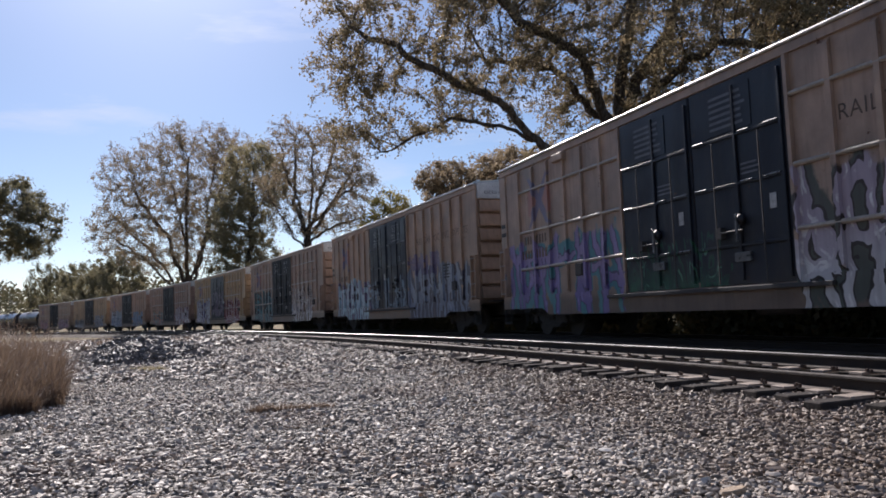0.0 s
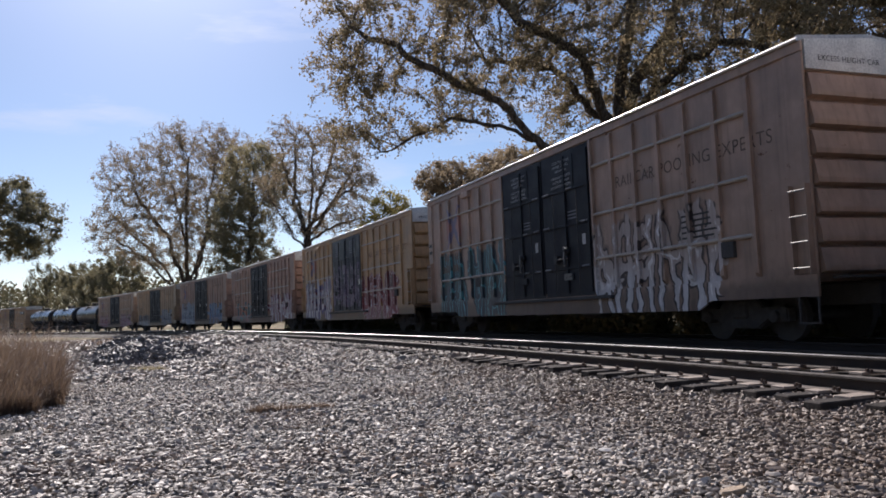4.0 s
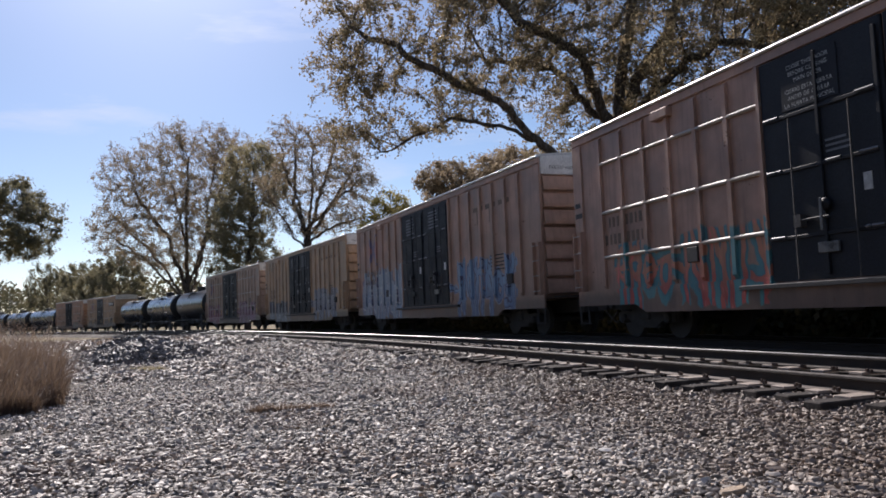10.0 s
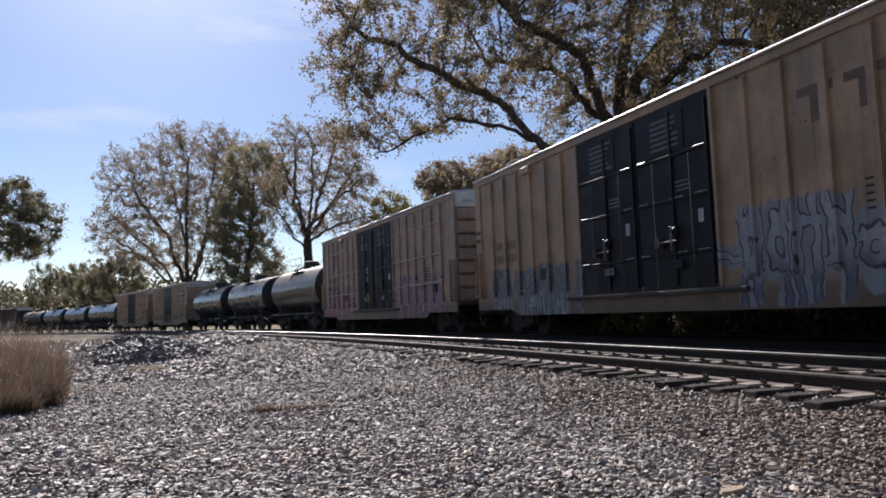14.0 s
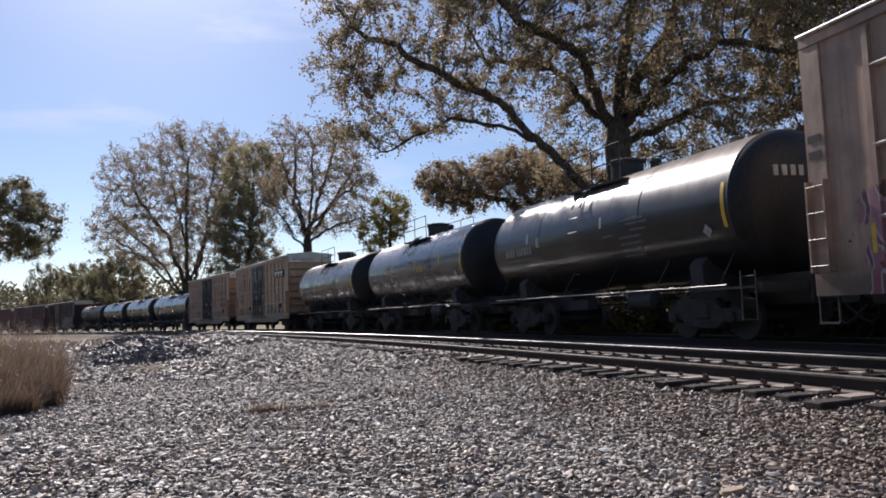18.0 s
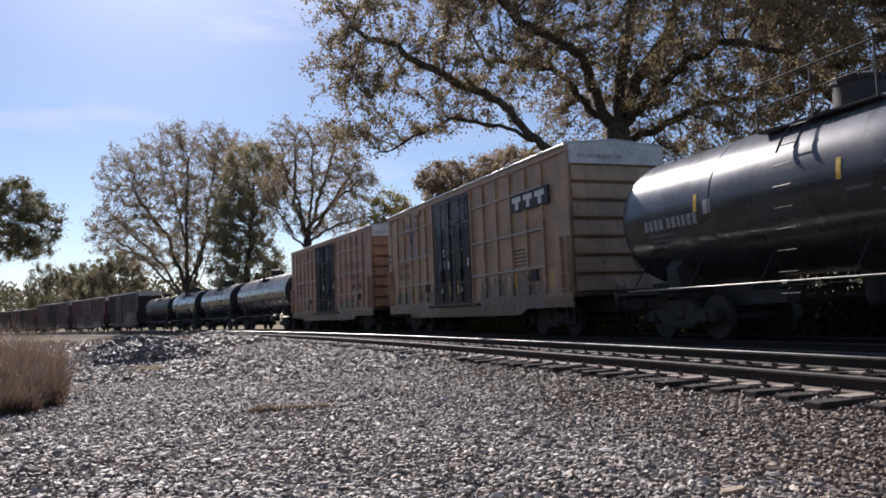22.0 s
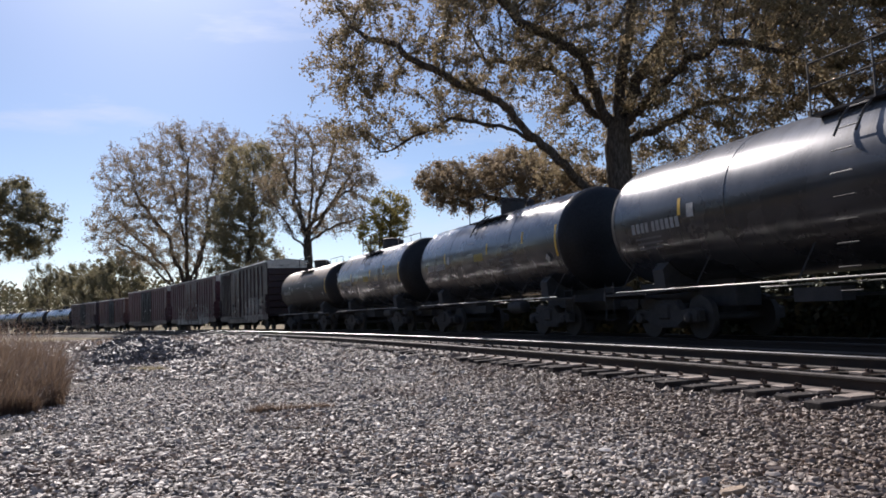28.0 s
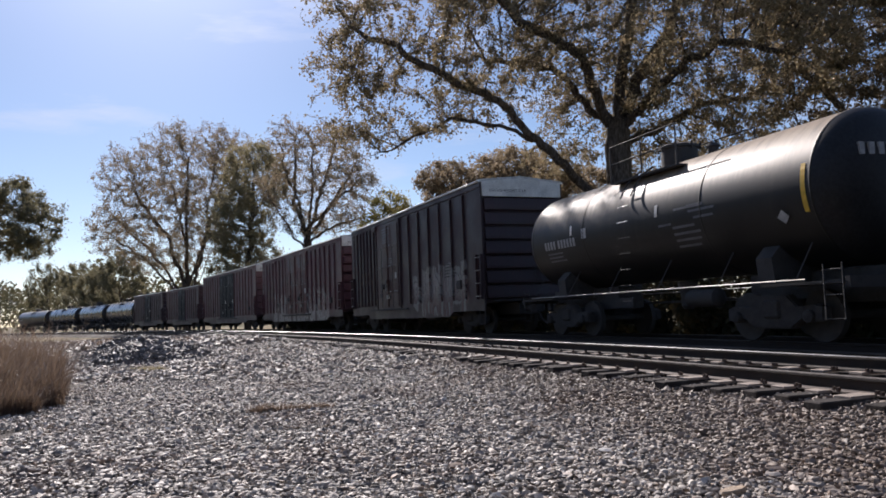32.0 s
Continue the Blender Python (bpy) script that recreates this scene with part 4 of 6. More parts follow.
# ---- tank cars ----
def build_tank(label, length, shell, radius=1.42, marks=1, top_dirt=False, stripes=True):
    car = thing("tank_car", label, "tank car", "freight train")
    h, zc = length / 2, 2.62
    rng = random.Random(marks)
    head = [(0.0, radius), (0.18, radius * 0.975), (0.34, radius * 0.88), (0.46, radius * 0.7), (0.54, radius * 0.42), (0.57, 0.02)]
    b = h - 0.42
    rings = [(-b - a, r) for a, r in head[::-1]] + [(b * (-1 + 2 * k / 10), radius) for k in range(1, 10)] + [(b + a, r) for a, r in head]
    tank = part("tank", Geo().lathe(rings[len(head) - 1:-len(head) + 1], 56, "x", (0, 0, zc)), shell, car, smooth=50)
    part("tank_head", Geo().lathe(rings[:len(head)], 56, "x", (0, 0, zc)), M_HEAD, tank, "dull black dished end", 50)
    part("tank_head", Geo().lathe(rings[-len(head):], 56, "x", (0, 0, zc)), M_HEAD, tank, "dull black dished end", 50)
    for x in (-b, -b * 0.45, b * 0.45, b):
        part("weld_band", Geo().lathe([(x - 0.025, radius), (x - 0.015, radius + 0.008), (x + 0.015, radius + 0.008), (x + 0.025, radius)], 56, "x", (0, 0, zc)), shell, tank, smooth=50)
    # manway, fittings and platform on top
    t = zc + radius
    part("manway_dome", Geo().lathe([(t - 0.1, 0.42), (t + 0.34, 0.42), (t + 0.36, 0.46), (t + 0.42, 0.46), (t + 0.46, 0.36), (t + 0.48, 0.05)], 22, "z", (0, 0, 0)), M_UNDER, car, smooth=35)
    for i in range(8):
        a = math.pi * i / 4
        part("hinge_bolt", Geo().tube((0.47 * math.cos(a), 0.47 * math.sin(a), t + 0.3), (0.47 * math.cos(a), 0.47 * math.sin(a), t + 0.46), 0.025, n=6), M_UNDER, car)
    part("safety_valve", Geo().lathe([(t - 0.05, 0.12), (t + 0.2, 0.12), (t + 0.22, 0.16), (t + 0.3, 0.1)], 12, "z", (1.0, 0.15, 0)), M_UNDER, car, smooth=35)
    for y in (-1.05, 0.5):
        part("platform", Geo().box(-1.3, 1.3, y, y + 0.55, t - 0.28, t - 0.24), M_UNDER, car)
    for s in (-1, 1):
        g = Geo()
        for x in (-1.3, 0, 1.3):
            g.tube((x, s * 1.05, t - 0.28), (x, s * 1.05, t + 0.62), 0.017, n=6)
        for z in (t + 0.2, t + 0.62):
            g.tube((-1.3, s * 1.05, z), (1.3, s * 1.05, z), 0.017, n=6)
        part("guard_rail", g, M_UNDER, car)
        # the ladder follows the curve of the shell
        lad, LX = Geo(), -0.3
        ps = []
        for i in range(9):
            a = radians(-38 + i * 12.5)
            ps.append((s * (radius + 0.12) * math.cos(a), zc + (radius + 0.12) * math.sin(a)))
        ps = [p for p in ps if p[1] > zc - 0.6]
        for dx in (LX - 0.21, LX + 0.21):
            lad.pipe([(dx, q[0], q[1]) for q in ps if q[1] > zc + 0.45], 0.022)
        lo = part("ladder", lad, M_UNDER, car)
        z, k = 0.8, 0
        for i in range(9):
            zz = 0.85 + i * 0.36
            y = np.interp(zz, [p[1] for p in ps], [p[0] for p in ps])
            # lower rungs take darker steel: shade below the tank's flank put into colour
            part("rung", Geo().tube((LX - 0.21, y, zz), (LX + 0.21, y, zz), 0.012, n=6), M_STEEL if zz > zc - 0.3 else M_UNDER, lo)
        # rail along the flank
        g = Geo()
        part("side_handrail", Geo().tube((-h + 0.5, s * 1.5, 1.06), (h - 0.5, s * 1.5, 1.06), 0.014, n=6), M_STEEL, car, "thin bright handrail")
        for i in range(6):
            x = -h + 0.7 + i * (length - 1.4) / 5
            part("rail_bracket", Geo().tube((x, s * 1.5, 1.06), (x, s * 1.1, 1.68), 0.015, n=5), M_UNDER, car)
        for xe in (-h - 0.2, h - 1.6):
            part("walkway", Geo().box(xe, xe + 1.8, s * 0.5, s * 1.42, 0.98, 1.03), M_UNDER, car)
        for xe in (-h - 0.15, h - 0.2):
            g = Geo()
            for dx in (0.0, 0.38):
                g.tube((xe + dx, s * 1.42, 0.4), (xe + dx, s * 1.42, 1.3), 0.011, n=6)
            for z in (0.42, 0.8, 1.2):
                g.tube((xe, s * 1.42, z), (xe + 0.38, s * 1.42, z), 0.01, n=6)
            part("end_grab", g, M_UNDER, car)
    # saddles and stub sills
    for s in (-1, 1):
        x = s * (h - 1.75)
        part("saddle", Geo().slab([(-1.15, 1.02), (1.15, 1.02), (1.2, 1.5), (0.95, 1.75), (0.5, 1.4), (-0.5, 1.4), (-0.95, 1.75), (-1.2, 1.5)][::-1], x - 0.2, x + 0.2), M_UNDER, car)
        part("stub_sill", Geo().box(min(x - 1.4 * s, s * (h + 0.35)), max(x - 1.4 * s, s * (h + 0.35)), -0.32, 0.32, 0.66, 1.25, 0.02), M_UNDER, car)
        part("end_beam", Geo().box(s * (h + 0.2), s * (h + 0.3), -1.4, 1.4, 0.9, 1.08), M_UNDER, car)
        build_truck(car, x)
        hang_coupler(car, s * (h + 0.28), s)
    part("outlet_valve", Geo().lathe([(0.62, 0.1), (0.7, 0.16), (0.95, 0.16), (1.25, 0.24)], 14, "z"), M_UNDER, car, smooth=35)
    part("air_reservoir", Geo().lathe([(-0.5, 0.1), (-0.43, 0.19), (0.43, 0.19), (0.5, 0.1)], 14, "x", (1.5, -0.7, 0.85)), M_UNDER, car, smooth=40)
    part("brake_rigging", Geo().tube((-h + 1, 0.4, 0.8), (h - 1, 0.4, 0.8), 0.03, n=6).box(-2.6, -1.5, -0.5, -0.2, 0.7, 0.95), M_UNDER, car)
    # painted marks, bent round the shell
    def patch(x0, x1, a0, a1, material, name, label="", lift=0.005):
        g = Geo()
        n = max(2, int(abs(a1 - a0) / 5) + 1)
        for x in (x0, x1):
            for i in range(n + 1):
                a = radians(a0 + (a1 - a0) * i / n)
                g.v.append((x, -(radius + lift) * math.cos(a), zc + (radius + lift) * math.sin(a)))
        for i in range(n):
            g.f.append((i, n + 1 + i, n + 2 + i, i + 1))
        return part(name, g, material, tank, label)
    def words(x, a, height, count, seed):
        r = random.Random(seed)
        k = x
        for i in range(count):
            wd = height * r.uniform(0.46, 0.62)
            patch(k, k + wd, a, a + math.degrees(height / radius), M_MARK, "mark_bar", "white reporting mark")
            k += wd + height * (0.24 if i != 3 else 0.62)
    words(-h + 1.15, -12, 0.22, 10, marks)
    for i in range(3):
        patch(-h + 1.25, -h + 1.25 + rng.uniform(0.75, 1.0), -18 - i * 4.5, -16.2 - i * 4.5, M_GREY, "data_line", "small grey data line")
    for i in range(4):
        patch(h - 4.2, h - 4.2 + rng.uniform(0.7, 1.0), -14 - i * 6, -11.8 - i * 6, M_GREY, "data_line", "small grey data line")
    if stripes:
        for x, a0, a1 in ((-h + 2.9, -3, 11), (0.75, -2, 12), (h - 2.6, 2, 16)):
            patch(x, x + 0.1, a0, a1, M_YELLOW, "reflective_strip", "yellow reflective strip")
        patch(h - 0.62, h - 0.52, -19, 16, M_YELLOW, "reflective_strip", "yellow reflective strip")
    else:
        for x, a0, a1 in ((-h + 2.6, 0, 11), (0.8, 0, 11)):
            patch(x, x + 0.1, a0, a1, M_PALE, "reflective_strip", "pale reflective strip")
        patch(h - 0.62, h - 0.52, -19, 16, M_YELLOW, "reflective_strip", "yellow reflective strip")
    patch(-h + 3.2, -h + 3.42, -6, 5, M_DIMWHITE, "notice_plate", "small white notice plate")
    if marks % 2 == 0:
        x = 1.0 if marks < 8 else -0.25
        patch(x, x + 0.72, -9, 1, M_OCHRE, "notice_panel", "dull yellow notice panel")
    for i, (x, wide, a) in enumerate(((1.9, 0.5, 3), (1.95, 0.8, -2), (0.9, 0.45, -10), (2.1, 0.6, -8), (h - 4.1, 0.9, 2))):
        patch(x, x + wide, a, a + 2.0, M_GREY, "data_line", "small grey data line")
    # marks on the leading head of the tank
    k = 0
    for y in (-0.75, -0.57, -0.39, -0.21, 0.05, 0.23, 0.41) if marks in (3, 7) else ():
        rho = math.hypot(y + 0.06, 0.52)
        x = b + float(np.interp(-rho, [-r2 for _, r2 in head], [a2 for a2, _ in head]))
        part("head_mark", Geo().box(x - 0.03, x + 0.02, y, y + 0.11, zc + 0.42, zc + 0.62), M_GREY if stripes else M_MARK, tank, "white mark on the tank head")
    for x in (h - 1.1,):
        g = Geo()
        for dx, da in ((0, -5), (0.14, 0.5), (0, 6), (-0.14, 0.5)):
            aa = radians(da - 20)
            g.v.append((x + dx, -(radius + 0.03) * math.cos(aa), zc + (radius + 0.03) * math.sin(aa)))
        g.f.append((0, 1, 2, 3))
        part("placard", g, M_DIMWHITE, tank, "white diamond placard")
    return car, h - 1.75


# ---- the train ----
YEL = (0.46, 0.3, 0.13)
TAN = (0.42, 0.3, 0.18)
WHT, LILAC, TEAL, NAVY = (0.6, 0.6, 0.62), (0.24, 0.2, 0.42), (0.06, 0.3, 0.33), (0.03, 0.05, 0.16)
MAROON, SKY, INK, GREEN = (0.2, 0.03, 0.05), (0.2, 0.34, 0.5), (0.015, 0.015, 0.02), (0.05, 0.22, 0.1)
TRAIN = []
DOOR_WORDS = "CLOSE THIS DOOR/BEFORE CLOSING/MAIN DOOR/CIERRE ESTA PUERTA/ANTES DE CERRAR/LA PUERTA PRINCIPAL"


def couple(made, u):
    car, tc = made
    TRAIN.append((car, u, tc))


def paint_for(i, base, tags, **kw):
    return car_paint("weathered_car_paint", tuple(min(0.8, v * k) for v, k in zip(base, (1.02, 1.02, 1.28))), tags=tags, emblem=-6.75 if i in (0, 1, 2, 3, 5, 7) else -4.7 if i == 8 else None, **kw)


BOX0, PITCH = -1.872, 20.7
couple(build_boxcar("weathered yellow-tan boxcar with violet graffiti and dark green-stained doors", 18.72,
       paint_for(0, TAN, [(-8.9, -2.5, 0.8, 2.6, 0.95, (0.05, 0.24, 0.28), (0.15, 0.12, 0.34), (0.28, 0.22, 0.43), (0.07, 0.06, 0.16)), (2.6, 8.8, 0.8, 2.75, 0.95, (0.06, 0.08, 0.07), WHT, (0.42, 0.36, 0.44), INK)]),
       "grid", door_paint=car_paint("stained_black_doors", (0.012, 0.016, 0.026), tags=[(-2.4, 1.0, 0.9, 2.0, 0.6, (0.015, 0.09, 0.05), (0.02, 0.13, 0.07), (0.012, 0.016, 0.026), (0.02, 0.05, 0.05))]), marks=10, sign="RAILCAR POOLING EXPERTS"), BOX0)
couple(build_boxcar("weathered yellow-tan boxcar with pale blue graffiti along its foot", 18.72,
       paint_for(1, (0.43, 0.29, 0.16), [(-8.4, -2.4, 0.7, 2.45, 0.95, (0.13, 0.1, 0.2), (0.28, 0.45, 0.56), (0.42, 0.54, 0.62), INK), (2.6, 8.6, 0.7, 2.45, 0.95, (0.05, 0.06, 0.1), (0.13, 0.17, 0.26), (0.27, 0.32, 0.38), INK), (2.7, 6.2, 2.45, 3.05, 0.8, (0.17, 0.13, 0.2), (0.11, 0.09, 0.19), (0.19, 0.15, 0.24), (0.09, 0.07, 0.14))]),
       "post", door_paint=car_paint("tagged_black_doors", (0.012, 0.016, 0.026), tags=[(-2.5, 2.5, 0.8, 2.3, 0.95, (0.03, 0.04, 0.07), (0.09, 0.14, 0.2), (0.2, 0.28, 0.35), (0.012, 0.014, 0.02))]), marks=20, words=DOOR_WORDS, sign="RAILCAR POOLING EXPERTS"), BOX0 - PITCH)
couple(build_boxcar("weathered tan boxcar with dark teal graffiti and pale block letters", 18.72,
       paint_for(2, (0.4, 0.28, 0.17), [(-8.2, -2.4, 0.8, 2.75, 0.9, (0.02, 0.05, 0.07), (0.015, 0.03, 0.05), (0.03, 0.09, 0.1), (0.1, 0.36, 0.42)), (2.6, 7.2, 0.8, 2.6, 0.8, (0.2, 0.14, 0.11), WHT, (0.42, 0.36, 0.33), INK)]),
       "grid", marks=30, words=DOOR_WORDS, sign="RAILCAR POOLING EXPERTS"), BOX0 - 2 * PITCH)
couple(build_boxcar("weathered yellow boxcar with maroon and white graffiti", 18.72,
       paint_for(3, YEL, [(-8.6, -3.0, 0.9, 2.8, 0.95, (0.06, 0.06, 0.2), WHT, (0.46, 0.46, 0.52), (0.16, 0.03, 0.05)), (2.6, 7.4, 0.8, 2.55, 0.85, (0.3, 0.04, 0.06), MAROON, (0.13, 0.02, 0.04), WHT)]),
       "grid", door_paint=car_paint("mauve_tagged_doors", (0.012, 0.016, 0.026), tags=[(-2.4, 2.2, 1.5, 3.3, 0.9, (0.1, 0.07, 0.12), (0.15, 0.1, 0.16), (0.02, 0.02, 0.04), (0.28, 0.22, 0.3))]), marks=41, sign="RAILCAR POOLING EXPERTS"), BOX0 - 3 * PITCH)
couple(build_boxcar("rusty brown boxcar with white and dark red graffiti", 18.72,
       paint_for(4, (0.4, 0.25, 0.15), [(-7.6, -2.4, 0.9, 2.1, 1.0, (0.05, 0.22, 0.25), (0.42, 0.07, 0.06), (0.45, 0.2, 0.12), (0.06, 0.16, 0.2)), (2.5, 8.8, 0.8, 2.4, 0.95, (0.2, 0.05, 0.07), WHT, (0.5, 0.44, 0.47), (0.1, 0.02, 0.06))]),
       "grid", marks=52, words=DOOR_WORDS, logo="faded", sign="RAILCAR POOLING EXPERTS"), BOX0 - 4 * PITCH)
couple(build_boxcar("weathered tan boxcar with blue-grey graffiti over its lower side", 18.72,
       paint_for(5, (0.42, 0.27, 0.16), [(-8.7, -2.5, 0.8, 2.7, 0.95, (0.13, 0.14, 0.22), (0.13, 0.2, 0.3), (0.3, 0.37, 0.44), (0.5, 0.53, 0.56)), (2.5, 7.6, 0.8, 2.4, 0.85, (0.25, 0.33, 0.45), (0.1, 0.16, 0.28), SKY, (0.04, 0.05, 0.12))]),
       "post", marks=63, logo="faded"), BOX0 - 5 * PITCH)
couple(build_boxcar("faded yellow boxcar with grey graffiti and black doors", 18.72,
       paint_for(6, (0.44, 0.3, 0.15), [(-8.2, -2.4, 0.8, 1.9, 1.1, (0.15, 0.18, 0.22), (0.28, 0.32, 0.36), (0.1, 0.12, 0.15), (0.05, 0.06, 0.08)), (2.5, 7.4, 0.9, 2.3, 0.9, (0.24, 0.27, 0.32), (0.1, 0.12, 0.18), (0.33, 0.36, 0.4), (0.04, 0.04, 0.06))]),
       "post", marks=74, logo="faded"), BOX0 - 6 * PITCH)
couple(build_boxcar("weathered tan boxcar with red and violet graffiti", 18.72,
       paint_for(7, TAN, [(-8.3, -2.5, 0.8, 2.2, 0.9, (0.15, 0.06, 0.09), (0.27, 0.07, 0.11), (0.32, 0.16, 0.2), (0.4, 0.34, 0.38)), (2.5, 8.2, 0.8, 2.2, 0.9, (0.13, 0.06, 0.09), (0.24, 0.09, 0.16), (0.34, 0.22, 0.28), (0.46, 0.4, 0.42))]),
       "grid", marks=85, words=DOOR_WORDS, strips=True), BOX0 - 7 * PITCH)

OILY = (0.024, 0.025, 0.029)
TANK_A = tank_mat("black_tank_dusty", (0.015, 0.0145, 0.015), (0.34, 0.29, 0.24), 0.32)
# the blue-grey top colour paints in the sky's sheen
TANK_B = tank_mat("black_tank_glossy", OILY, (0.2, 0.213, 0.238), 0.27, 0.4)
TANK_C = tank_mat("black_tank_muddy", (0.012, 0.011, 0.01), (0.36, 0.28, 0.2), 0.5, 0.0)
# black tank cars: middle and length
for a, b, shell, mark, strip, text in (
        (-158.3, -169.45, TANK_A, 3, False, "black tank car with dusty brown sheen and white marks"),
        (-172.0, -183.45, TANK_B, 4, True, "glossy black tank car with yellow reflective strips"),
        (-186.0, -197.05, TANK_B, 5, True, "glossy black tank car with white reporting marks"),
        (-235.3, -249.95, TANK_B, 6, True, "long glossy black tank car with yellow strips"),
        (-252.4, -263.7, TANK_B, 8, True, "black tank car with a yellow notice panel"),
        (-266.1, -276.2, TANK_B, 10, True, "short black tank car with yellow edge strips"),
        (-278.6, -289.3, TANK_C, 7, False, "black tank car with muddy brown streaks"),
        (-383.2, -396.9, TANK_B, 9, True, "glossy black tank car with pale sheen painted on top"),
        (-399.2, -412.3, TANK_B, 11, True, "glossy black tank car with pale sheen painted on top"),
        (-414.8, -430.0, TANK_B, 13, True, "glossy black tank car with pale sheen painted on top"),
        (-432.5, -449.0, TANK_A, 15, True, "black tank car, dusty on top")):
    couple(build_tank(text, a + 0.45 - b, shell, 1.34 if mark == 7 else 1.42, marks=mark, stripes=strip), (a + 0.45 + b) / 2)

RUST_END = car_paint("rust_stained_end", (0.38, 0.22, 0.13), streaks=0.4)
couple(build_boxcar("short faded yellow boxcar with a black emblem panel", 15.55,
       paint_for(8, (0.46, 0.31, 0.16), [(-7.0, -1.9, 0.9, 1.6, 0.8, (0.22, 0.17, 0.13), (0.26, 0.21, 0.17), (0.2, 0.17, 0.15), (0.12, 0.1, 0.09)), (2.0, 6.2, 0.9, 1.75, 0.8, (0.16, 0.14, 0.12), (0.2, 0.18, 0.16), (0.14, 0.12, 0.11), (0.25, 0.21, 0.16))]),
       "grid", door=3.55, door_x=-0.37, marks=91, posts=6, logo="block", strips=True, door_paint=car_paint("scrawled_black_door", (0.01, 0.011, 0.015), tags=[(-1.9, 1.2, 3.75, 4.4, 1.0, (0.01, 0.011, 0.015), (0.01, 0.011, 0.015), (0.012, 0.013, 0.018), (0.3, 0.31, 0.33))])), -206.95)
couple(build_boxcar("short pinkish-tan boxcar with a lettered slogan", 15.75,
       paint_for(9, (0.44, 0.27, 0.15), [(2.2, 5.4, 0.9, 1.65, 0.8, (0.3, 0.21, 0.14), (0.2, 0.2, 0.18), (0.26, 0.22, 0.16), (0.1, 0.14, 0.15))], ),
       "grid", end_paint=RUST_END, door=3.9, door_x=0.0, marks=99, posts=6, sign="Railcar Pooling/Experts"), -225.2)
RED = (0.04, 0.022, 0.021)
couple(build_boxcar("dark red-brown boxcar with a pale end band", 15.5, paint_for(10, RED, [(1.0, 6.4, 0.9, 2.4, 1.0, (0.2, 0.2, 0.2), (0.1, 0.05, 0.05), (0.26, 0.25, 0.24), (0.05, 0.03, 0.03))]),
       "post", door_paint=car_paint("dark_red_doors", (0.06, 0.026, 0.024)), door=3.1, door_x=-2.0, marks=110, posts=7), -299.95)
couple(build_boxcar("dark red boxcar with streaks of white graffiti", 18.72, paint_for(11, (0.1, 0.038, 0.038), [(-6.0, 7.0, 0.8, 2.4, 1.2, (0.3, 0.3, 0.28), (0.35, 0.34, 0.32), (0.11, 0.04, 0.04), (0.1, 0.04, 0.04))]),
       "post", door_paint=car_paint("red_doors", (0.1, 0.035, 0.035)), marks=121), -319.1)
couple(build_boxcar("plain brown boxcar with faded sides", 18.72, paint_for(12, (0.14, 0.07, 0.06), []), "post", marks=131), -340.0)
couple(build_boxcar("low plain brown boxcar", 14.0, paint_for(13, (0.12, 0.065, 0.055), []), "post", door=3.1, marks=141, top=4.5, band=False, posts=6), -358.3)
couple(build_boxcar("low plain grey-brown boxcar", 14.0, paint_for(14, (0.1, 0.07, 0.06), []), "post", door=3.1, marks=151, top=4.5, band=False, posts=6), -374.3)


# ---- trees ----
def limb_nodes(pts, step, rng, wobble):
    """Steps along a bent line through the points, a little crooked."""
    out = [np.array(pts[0], float)]
    off = np.zeros(3)
    for a, b in zip(pts[:-1], pts[1:]):
        a, b = np.array(a, float), np.array(b, float)
        n = max(1, int(np.linalg.norm(b - a) / step))
        for i in range(1, n + 1):
            off = off * 0.8 + rng.normal(0, wobble, 3) * step
            out.append(a + (b - a) * i / n + off)
    return out


